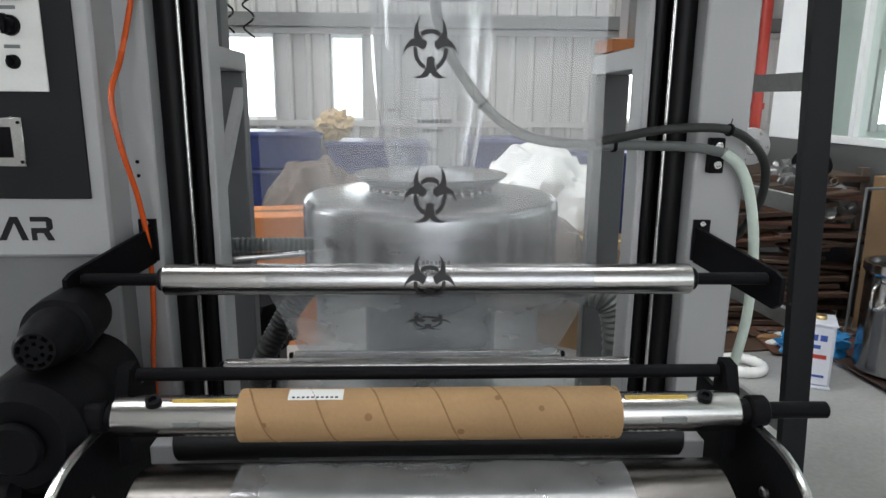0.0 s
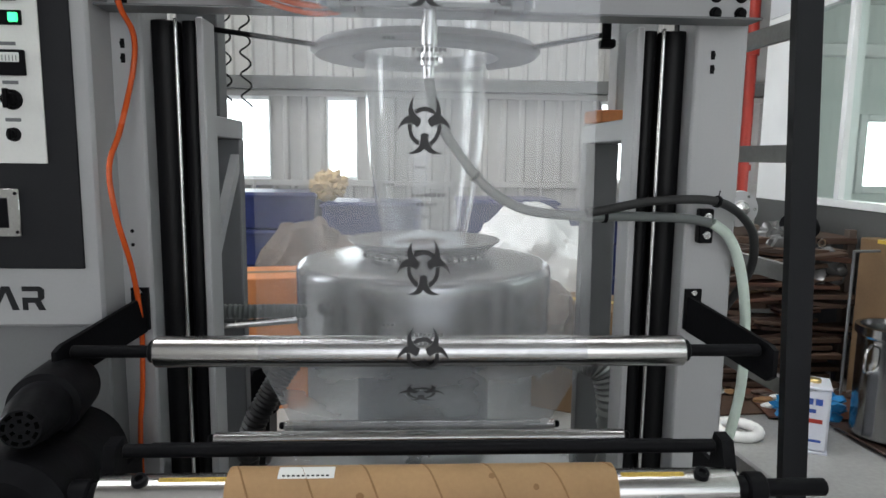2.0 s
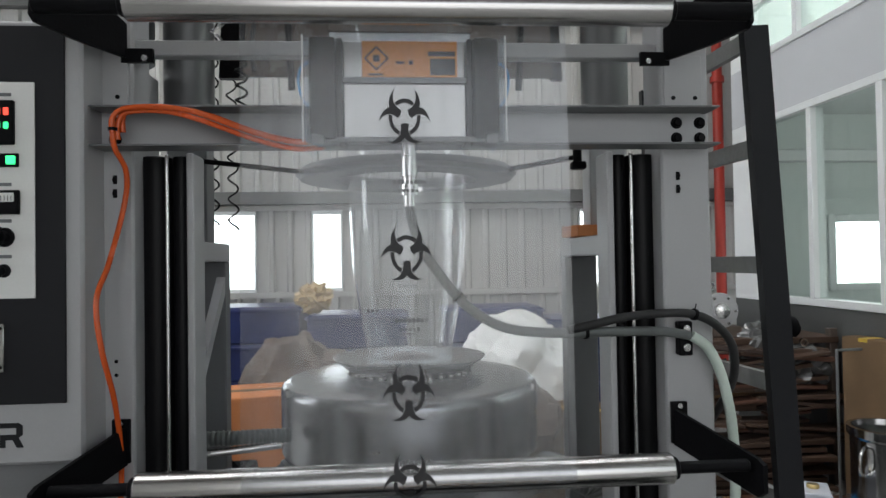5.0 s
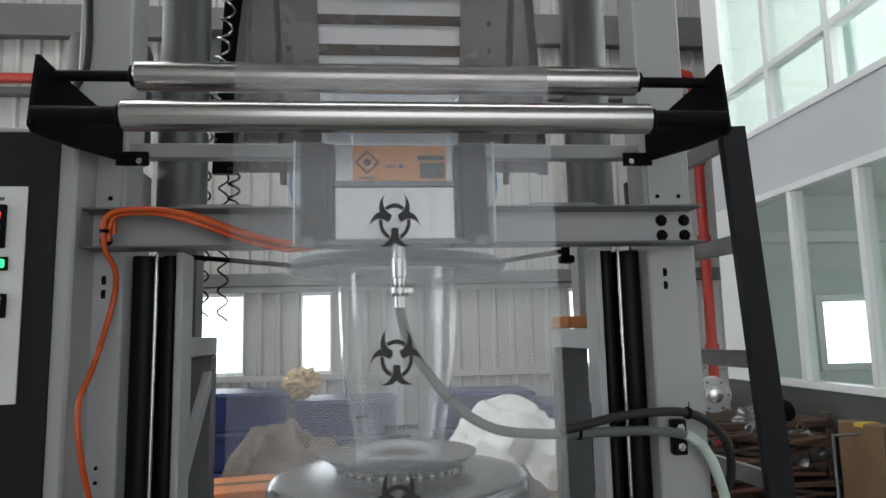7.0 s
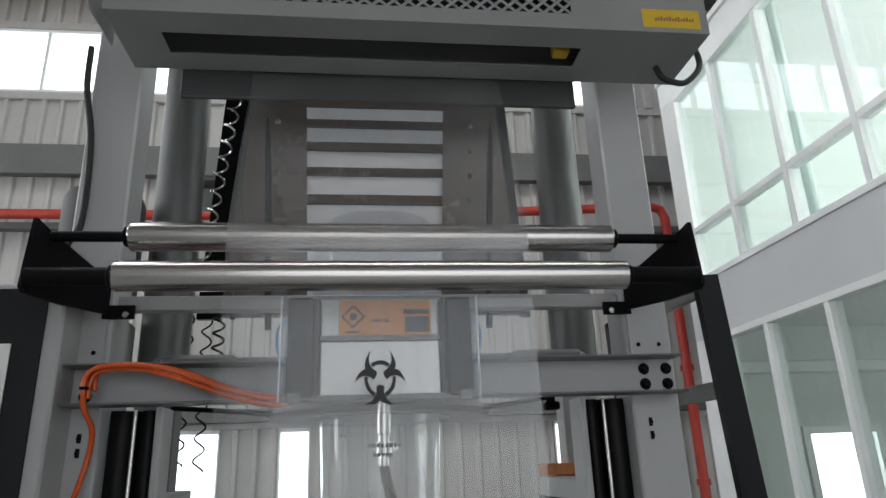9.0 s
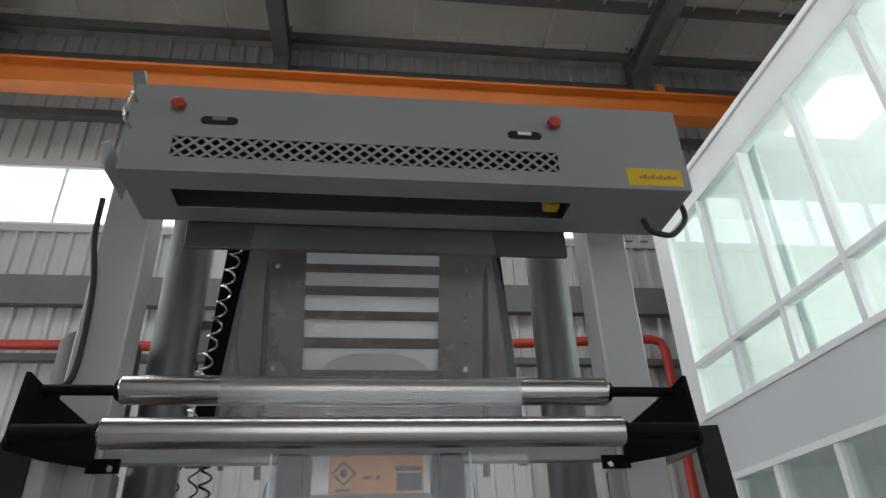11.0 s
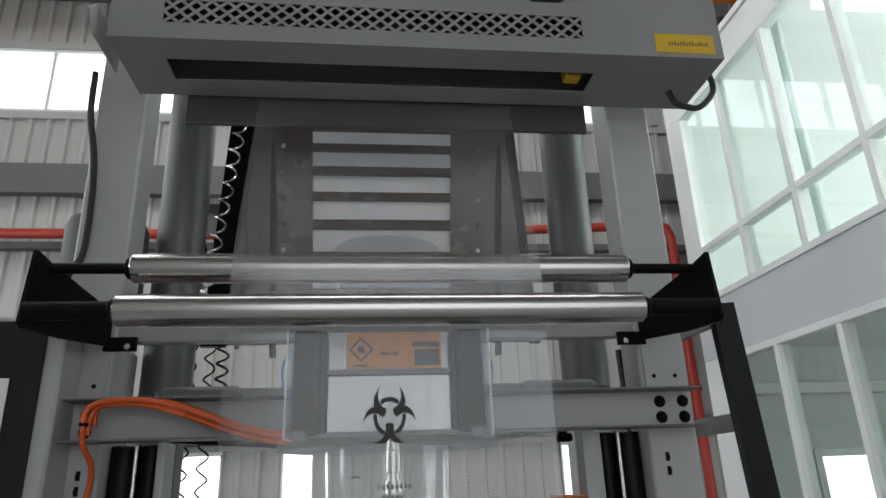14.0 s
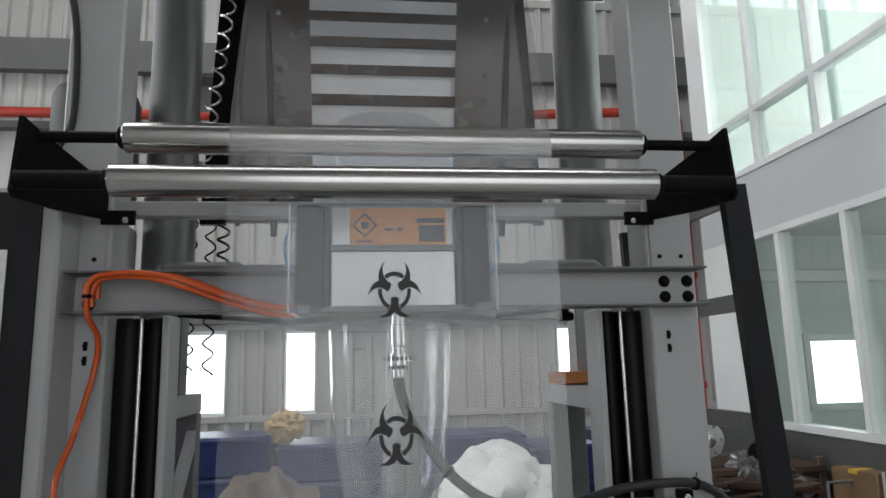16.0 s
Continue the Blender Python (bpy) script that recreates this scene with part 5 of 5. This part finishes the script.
for k in range(3):
    on_panel("meter_digit", -0.965 + 0.018 * k, -0.953 + 0.018 * k, 1.80, 1.818, 0.014, RED_LED)
    on_panel("meter_digit", -0.965 + 0.018 * k, -0.953 + 0.018 * k, 1.768, 1.784, 0.014, GREEN_LED)
on_panel("switch_plate", -0.975, -0.899, 1.680, 1.712, 0.006, BLACK)
on_panel("green_lamp", -0.925, -0.905, 1.686, 1.706, 0.012, GREEN_LED, "lit green push button")
on_panel("ammeter", -0.985, -0.897, 1.57, 1.626, 0.012, BLACK, "black ammeter with a white dial")
on_panel("ammeter_dial", -0.976, -0.905, 1.598, 1.62, 0.0135, PAPER)
for k in range(9):
    on_panel("dial_mark", -0.972 + 0.0075 * k, -0.9705 + 0.0075 * k, 1.601, 1.613, 0.0142, INK)
for z in (1.64, 1.555, 1.472, 1.85):
    on_panel("name_plate", -0.952, -0.917, z - 0.004, z + 0.004, 0.001, GREY_DARK)
b = mesh()
lathe(b, (-0.933, FY - 0.011, 1.517), (-0.933, FY - 0.035, 1.517), [(0, 0.023), (0.3, 0.022), (0.35, 0.016), (1, 0.014), (1, 0)], 20)
box(b, -0.939, -0.927, FY - 0.042, FY - 0.03, 1.497, 1.54, 0.002)
part("rotary_knob", b, BLACK, panel)
b = mesh()
lathe(b, (-0.935, FY - 0.011, 1.439), (-0.935, FY - 0.025, 1.439), [(0, 0.016), (0.5, 0.015), (0.6, 0.011), (1, 0.01), (1, 0)], 20)
box(b, -0.939, -0.931, FY - 0.034, FY - 0.022, 1.427, 1.452, 0.002)
part("selector_switch", b, BLACK, panel)
b = mesh()
box(b, -1.01, -0.936, FY - 0.012, FY - 0.006, 1.204, 1.316, 0.004)
hd = part("door_latch", b, STEEL, door, "steel latch plate")
b = mesh()
box(b, -1.0, -0.962, FY - 0.0135, FY - 0.011, 1.225, 1.295, 0.001)
part("latch_recess", b, BLACK, hd)
for z in (1.215, 1.305):
    b = mesh()
    screw(b, (-0.944, FY - 0.012, z), 0.004, 0.002, seg=8)
    part("screw", b, BLACK, hd)
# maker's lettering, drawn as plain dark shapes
for shape in ([(-0.945, 1.045), (-0.93, 1.045), (-0.91, 1.082), (-0.898, 1.045), (-0.884, 1.045), (-0.902, 1.094), (-0.918, 1.094)],
              [(-0.877, 1.045), (-0.866, 1.045), (-0.866, 1.06), (-0.852, 1.06), (-0.844, 1.045), (-0.83, 1.045), (-0.84, 1.064), (-0.832, 1.07), (-0.832, 1.088), (-0.84, 1.094), (-0.877, 1.094), (-0.877, 1.084), (-0.845, 1.084), (-0.845, 1.071), (-0.877, 1.071)]):
    b = mesh()
    plate(b, [(-0.898 + (x + 0.83) * 1.14, 1.027 + (z - 1.045) * 1.17) for x, z in shape], "y", FY - 0.0012, 0.001)
    part("logo_shape", b, ANTHRACITE, body)

# ---------- ladder on the right ----------
lad = thing("ladder", "dark steel ladder leaning on the machine side", "ladder", (1.17, 1.85, 0))


def bar(bm, a, c, w, d):
    """A flat bar from a to c."""
    a, c = Vector(a), Vector(c)
    r = (c - a).normalized()
    side = Vector((0, 1, 0)).cross(r).normalized()
    deep = r.cross(side)
    vs = []
    for p in (a, c):
        for i, j in ((-1, -1), (1, -1), (1, 1), (-1, 1)):
            vs.append(bm.verts.new(p + side * (w / 2 * i) + deep * (d / 2 * j)))
    for q in ((0, 1, 2, 3), (4, 5, 6, 7), (0, 1, 5, 4), (1, 2, 6, 5), (2, 3, 7, 6), (3, 0, 4, 7)):
        bm.faces.new([vs[i] for i in q])


LT, LB = Vector((0.985, 1.75, 2.09)), Vector((1.10, 1.75, 0.0))
b = mesh()
bar(b, LT, LB, 0.072, 0.03)
part("stile", b, ANTHRACITE, lad)
LT2, LB2 = Vector((0.96, 2.45, 2.09)), Vector((1.02, 2.45, 0.0))
b = mesh()
bar(b, LT2, LB2, 0.072, 0.03)
part("stile", b, ANTHRACITE, lad)
for z in (0.08, 0.415, 0.75, 1.085, 1.42, 1.755, 2.06):
    s = 1 - z / 2.09
    p, q = LT.lerp(LB, s), LT2.lerp(LB2, s)
    b = mesh()
    bar(b, p, q, 0.05, 0.02)
    part("tread", b, TREAD, lad, "worn grey flat tread, paler for the light on its top")

# ---------- support stands behind ----------
for s in (-1, 1):
    st = thing("support_stand", "grey welded steel support stand", "stand", (s * 0.62, 2.2, 0), "support stands")
    x0, x1 = (-0.76, -0.64) if s < 0 else (0.605, 0.725)
    # rear post in the darker grey, rails and front post in the lighter
    b = mesh()
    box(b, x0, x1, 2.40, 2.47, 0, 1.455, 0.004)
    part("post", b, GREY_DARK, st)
    b = mesh()
    box(b, x0, x1, 1.88, 2.47, 1.455, 1.52, 0.004)
    part("top_rail", b, GREY, st)
    xm = x0 if s > 0 else x1 - 0.03
    b = mesh()
    y0, z0, y1, z1 = 2.40, 1.40, 1.92, 0.92
    if s < 0:
        plate(b, [(y0, z0), (y0, z0 - 0.06), (y1, z1 - 0.06), (y1, z1)], "x", xm, 0.03)
        part("brace", b, GREY, st)
    else:
        b.free()
    b = mesh()
    box(b, x0, x1, 1.88, 1.93, 0, 1.455, 0.004)
    part("post", b, GREY, st)
b = mesh()
box(b, 0.60, 0.73, 2.25, 2.40, 1.524, 1.565, 0.003, Matrix.Rotation(radians(8), 4, "Z"))
solo("small_carton", b, CARTON_ORANGE, "flat reddish carton lying on the support stand", "box")

# air hoses by the air ring
tube_thing("air_hose", [(-0.36, 2.05, 0.915), (-0.5, 2.0, 0.925), (-0.64, 1.99, 0.915), (-0.78, 2.05, 0.8), (-0.9, 2.2, 0.5), (-0.95, 2.3, 0.04)], 0.02, HOSE_GREY, "ribbed grey air hose from the air ring", "hose", 20, 0.004, 14)
b = mesh()
cyl(b, (-0.38, 2.02, 0.895), (-0.68, 1.95, 0.885), 0.012, 16, 0.002)
part("steel_pipe", b, STEEL, ring)
tube_thing("air_hose", [(-0.40, 2.45, 0.72), (-0.50, 2.42, 0.6), (-0.56, 2.4, 0.5), (-0.62, 2.4, 0.38), (-0.66, 2.45, 0.2), (-0.68, 2.5, 0.04)], 0.04, RUBBER, "black ribbed hose below the air ring", "hose", 14, 0.006, 16)
tube_thing("air_hose", [(0.50, 2.35, 0.70), (0.57, 2.15, 0.72), (0.625, 2.1, 0.68), (0.65, 2.1, 0.5), (0.66, 2.15, 0.06)], 0.045, GALV, "ribbed grey air hose beside the stand", "hose", 14, 0.006, 16)
b = mesh()
blob(b, (-0.76, 2.95, 0.36), (0.16, 0.14, 0.2), 0.35, 2.6, 4.0, 3)
box(b, -0.86, -0.66, 2.85, 3.05, 0, 0.34, 0.02)
solo("pump_motor", b, BLACK, "dark greasy pump motor on the floor", "motor")

# ---------- things further back ----------


def carton(name, x, y, z, w, d, h, turn, material, label):
    t = thing(name, label, "box", (x, y, z))
    bm = mesh()
    m = Matrix.Rotation(radians(turn), 4, "Z")
    box(bm, x - w / 2, x + w / 2, y - d / 2, y + d / 2, z, z + h, 0.006, m)
    part("carton", bm, material, t)
    bm = mesh()
    box(bm, x - w / 2 - 0.001, x + w / 2 + 0.001, y - 0.03, y + 0.03, z + h - 0.02, z + h + 0.001, 0, m)
    part("packing_tape", bm, TAPE if material is CARTON else CARTON, t)
    return t


carton("carton", -0.80, 3.75, 0.0, 0.34, 0.4, 0.74, 10, CARTON_ORANGE, "orange-brown carton standing behind the machine")
carton("carton", 0.98, 3.65, 0.0, 0.5, 0.45, 0.6, -28, CARTON, "open brown carton behind the machine")
tall = carton("carton", 2.70, 3.6, 0.0, 0.12, 0.3, 0.96, 10, CARTON, "tall brown carton with white tape")
b = mesh()
box(b, 2.70, 2.72, 3.446, 3.4485, 0.0, 0.965, 0, Matrix.Rotation(radians(10), 4, "Z"))
part("packing_tape", b, PAPER, tall)
b = mesh()
blob(b, (0.76, 4.25, 0.62), (0.44, 0.4, 0.46), 0.16, 2.2, 1.0, 5, -1.3)
solo("plastic_sack", b, SACK, "large crumpled white plastic sack", "sack")
b = mesh()
blob(b, (-0.68, 4.3, 0.55), (0.34, 0.3, 0.4), 0.28, 2.4, 7.0, 4, -1.4)
solo("wrapped_bundle", b, BROWN_SACK, "brown wrapped bundle of scrap film", "sack")
b = mesh()
blob(b, (0.62, 3.55, 0.5), (0.26, 0.22, 0.28), 0.3, 2.4, 9.0, 4, -1.4)
solo("wrapped_bundle", b, BROWN_SACK, "dark brown wrapped bundle beside the sack", "sack")
b = mesh()
blob(b, (-0.66, 5.15, 1.17), (0.12, 0.12, 0.1), 0.55, 3.2, 3.0, 4, -1.4)
solo("yellow_bag", b, mat("straw_bag", (0.5, 0.36, 0.18), 0.6, 0, 0.2, 8, 0.4, 22), "straw coloured bag on the blue crates", "sack")
for x0, x1, z1 in ((-2.3, -1.55, 1.02), (-1.5, -0.75, 1.12), (-0.7, 0.05, 1.05), (0.35, 1.1, 1.08), (1.15, 1.7, 0.98), (1.75, 2.3, 1.06)):
    t = thing("plastic_crate", "blue plastic crate stack along the wall", "crate", ((x0 + x1) / 2, 5.3, 0), "blue crates")
    n = 4
    for k in range(n):
        bm = mesh()
        box(bm, x0, x1, 5.0, 5.55, z1 * k / n + 0.003, z1 * (k + 1) / n, 0.015)
        box(bm, x0 - 0.015, x1 + 0.015, 4.985, 5.565, z1 * (k + 1) / n - 0.04, z1 * (k + 1) / n - 0.015, 0.004)
        part("crate", bm, BLUE, t)

# pump and gear sets wrapped in film near the office wall
pump = thing("flange_motor", "grey flange motor standing on a shelf", "motor", (2.020, 4.15, 0.960))
b = mesh()
lathe(b, (2.020, 4.0, 1.100), (2.050, 4.35, 1.100), [(0, 0), (0, 0.05), (0.05, 0.055), (0.06, 0.11), (0.14, 0.115), (0.16, 0.085), (0.9, 0.085), (1, 0.07), (1, 0)], 28)
part("housing", b, GREY, pump)
b = mesh()
lathe(b, (2.017, 3.985, 1.100), (2.020, 4.0, 1.100), [(0, 0), (0, 0.02), (0.5, 0.045), (1, 0.05)], 20)
part("hub", b, STEEL, pump)
b = mesh()
lathe(b, (2.050, 4.2, 1.250), (2.050, 4.215, 1.250), [(0, 0.02), (0, 0.03), (1, 0.03), (1, 0.02), (0, 0.02)], 20)
part("lifting_eye", b, STEEL, pump)
for k in range(6):
    b = mesh()
    a = k * math.tau / 6
    screw(b, (2.020 + 0.09 * math.cos(a), 4.015, 1.100 + 0.09 * math.sin(a)), 0.01, 0.015)
    part("bolt", b, STEEL, pump)
b = mesh()
box(b, 1.920, 2.170, 4.05, 4.35, 0.93, 1.000, 0.006)
part("base", b, BROWN_SACK, pump)
for x, y, z, s, seed in ((2.28, 4.05, 0.86, 0.14, 2.0), (2.5, 4.0, 0.72, 0.16, 5.0), (2.62, 4.2, 0.70, 0.13, 8.0), (2.05, 4.2, 0.62, 0.15, 11.0)):
    b = mesh()
    blob(b, (x, y, z), (s, s, s), 0.4, 2.8, seed, 4)
    solo("wrapped_part", b, WRAP, "machine part wrapped in crumpled clear film", "wrapped part", "wrapped parts")
for k in range(9):
    b = mesh()
    z = 0.522 + 0.036 * (k // 2)
    box(b, 1.9 + 0.42 * (k % 2), 2.28 + 0.40 * (k % 2), 3.93 + 0.03 * (k % 3), 4.3, z, z + 0.034, 0.004, Matrix.Rotation(radians(-6 + 5 * (k % 3)), 4, "Z"))
    solo("timber_board", b, (WOOD, BROWN_SACK, CARTON)[k % 3], "dark brown board stacked on the shelf", "board", "boards on the shelf")
rack = thing("steel_shelf", "low steel shelf with a pale sloping angle bar", "shelf", (2.2, 4.2, 0))
for z in (0.52, 0.93):
    b = mesh()
    box(b, 1.85, 2.75, 3.95, 4.6, z - 0.04, z, 0.004)
    part("shelf_board", b, WOOD, rack)
for x in (1.88, 2.72):
    for y in (3.98, 4.56):
        b = mesh()
        box(b, x - 0.025, x + 0.025, y - 0.025, y + 0.025, 0, 0.98, 0.003)
        part("leg", b, BROWN_SACK, rack)
for k in range(34):
    b = mesh()
    x, y, z = 1.62 + 0.95 * random.random(), 3.78 + 0.1 * random.random(), 0.30 + 0.018 * k
    half = 0.12 + 0.26 * random.random()
    box(b, x - half, min(x + half, 2.74), y, y + 0.1 + 0.06 * random.random(), z, z + 0.016 + 0.016 * random.random(), 0.003, Matrix.Rotation(radians(random.uniform(-9, 9)), 4, "Z"))
    for v in b.verts:
        v.co.z += (v.co.x - x) * 0.12 * math.sin(k * 2.3)
    solo("timber_board", b, (WOOD, WOOD_DARK, WOOD_DARK, WOOD, HEAP)[k % 5], "dark brown offcut board in a heap", "board", "timber heap")
gear = thing("gear_case", "black gear case lying behind the ladder", "machine part", (2.3, 4.0, 0.94))
b = mesh()
lathe(b, (2.30, 3.98, 1.02), (2.52, 4.05, 0.97), [(0, 0), (0, 0.05), (0.1, 0.07), (0.3, 0.085), (0.8, 0.08), (0.9, 0.05), (1, 0.05), (1, 0)], 28)
part("case", b, BLACK, gear)
b = mesh()
lathe(b, (2.49, 3.9, 0.905), (2.49, 3.915, 0.905), [(0, 0.016), (0, 0.026), (1, 0.026), (1, 0.016), (0, 0.016)], 20)
part("lifting_eye", b, STEEL, gear)
rail = thing("rod_frame", "thin pale metal rod frame by the carton", "frame", (2.55, 3.6, 0))
for p, q in (((2.49, 3.6, 0.0), (2.49, 3.6, 0.90)), ((2.49, 3.6, 0.895), (2.66, 3.6, 0.90))):
    b = mesh()
    cyl(b, p, q, 0.008, 10)
    part("rod", b, GREY_DARK, rail)
for k in range(7):
    b = mesh()
    z = 0.03 + 0.045 * k
    box(b, 1.55 + 0.02 * (k % 3), 2.6 - 0.05 * (k % 2), 3.78 + 0.02 * (k % 2), 4.05, z, z + 0.03, 0.004, Matrix.Rotation(radians(-4 + 3 * (k % 4)), 4, "Z"))
    solo("timber_board", b, WOOD, "rough brown timber board in a pile", "board", "timber pile")
for k in range(26):
    b = mesh()
    x, y = 1.55 + 1.1 * random.random(), 3.45 + 0.35 * random.random()
    blob(b, (x, y, 0.03), (0.045, 0.03, 0.016), 0.5, 2.5, k * 1.7, 2, -0.8)
    solo("scrap_piece", b, (BROWN_SACK, WOOD, WRAP, CARD_SEAM, PAPER, WOOD_DARK)[k % 6], "small piece of scrap on the floor", "scrap", "floor scrap")

# Dark sheets added in place of the shade and clutter by the tank.
for k, (x0, x1, y0, y1, turn_) in enumerate(((1.45, 2.3, 3.42, 3.85, 4), (1.95, 2.72, 3.3, 3.75, -7), (2.2, 2.75, 2.85, 3.25, 5))):
    b = mesh()
    box(b, x0, x1, y0, y1, 0.002 + 0.011 * k, 0.012 + 0.011 * k, 0.002, Matrix.Rotation(radians(turn_), 4, "Z"))
    solo("dark_floor_sheet", b, (WOOD, HEAP, WOOD_DARK)[k], "dark sheet added for the shade and clutter on the floor", "board", "floor sheets")

can = thing("paint_can", "square white tin can with blue print", "can", (1.93, 3.03, 0))
m = Matrix.Rotation(radians(-28), 4, "Z")
b = mesh()
box(b, 1.84, 2.02, 2.94, 3.12, 0.012, 0.32, 0.012, m)
body = part("tin_body", b, TIN, can)
for z in (0.006, 0.326):
    b = mesh()
    box(b, 1.836, 2.024, 2.936, 3.124, z - 0.006, z + 0.006, 0.004, m)
    part("rim", b, TIN, can)
b = mesh()
cyl(b, (1.95, 3.02, 0.33), (1.95, 3.02, 0.35), 0.028, 20, 0.004)
part("cap", b, BRASS, can)
for k, (dx, z, w, h, mt) in enumerate(((-0.055, 0.245, 0.03, 0.03, TIN_BLUE), (-0.015, 0.245, 0.03, 0.03, TIN_BLUE), (0.025, 0.245, 0.03, 0.03, TIN_BLUE), (-0.02, 0.205, 0.05, 0.018, TIN_BLUE), (-0.04, 0.155, 0.1, 0.02, RED), (-0.05, 0.06, 0.11, 0.012, TIN_BLUE))):
    b = mesh()
    made = box(b, 1.93 + dx, 1.93 + dx + w, 2.936, 2.939, z, z + h, 0)
    bmesh.ops.rotate(b, cent=(1.93, 3.03, 0), matrix=m.to_3x3(), verts=b.verts)
    part("print_bar", b, mt, body)

rope = thing("hose_coil", "white coiled ring of wrapped hose on the floor", "coil", (1.62, 3.35, 0))
b = mesh()
sweep(b, [Vector((1.66 + 0.1 * math.cos(a), 3.17 + 0.1 * math.sin(a), 0.026)) for a in (k * math.tau / 40 for k in range(41))], 0.026, 12, 0.003)
part("coil", b, SACK, rope)
b = mesh()
blob(b, (2.45, 3.0, 0.02), (0.12, 0.1, 0.07), 0.4, 3.0, 3.0, 4, -0.2)
solo("blue_plastic", b, CYAN, "crumpled blue plastic sheet on the floor", "plastic sheet")
b = mesh()
blob(b, (2.16, 3.36, 0.07), (0.17, 0.1, 0.09), 0.45, 3.4, 13.0, 4, -0.7)
solo("blue_plastic", b, CYAN, "crumpled blue plastic sheet beside the tank", "plastic sheet")
tank = thing("steel_tank", "round stainless steel hopper tank", "tank", (2.52, 3.45, 0))
b = mesh()
lathe(b, (2.37, 3.05, 0.03), (2.37, 3.05, 0.6), [(0, 0.0), (0, 0.14), (0.04, 0.17), (0.9, 0.17), (0.93, 0.185), (1, 0.185), (1, 0.165), (0.95, 0.16), (0.9, 0)], 40)
part("tank_body", b, TANK_STEEL, tank)
for a in (30, 150, 270):
    b = mesh()
    p = Vector((2.36 + 0.13 * math.cos(radians(a)), 3.05 + 0.13 * math.sin(radians(a)), 0))
    cyl(b, p, p + Vector((0, 0, 0.06)), 0.014, 12)
    part("leg", b, STEEL, tank)
b = mesh()
sweep(b, smooth_path([(2.20, 3.0, 0.52), (2.15, 2.96, 0.49), (2.15, 2.96, 0.41), (2.20, 3.0, 0.38)], 6), 0.008, 8)
part("handle", b, STEEL, tank)
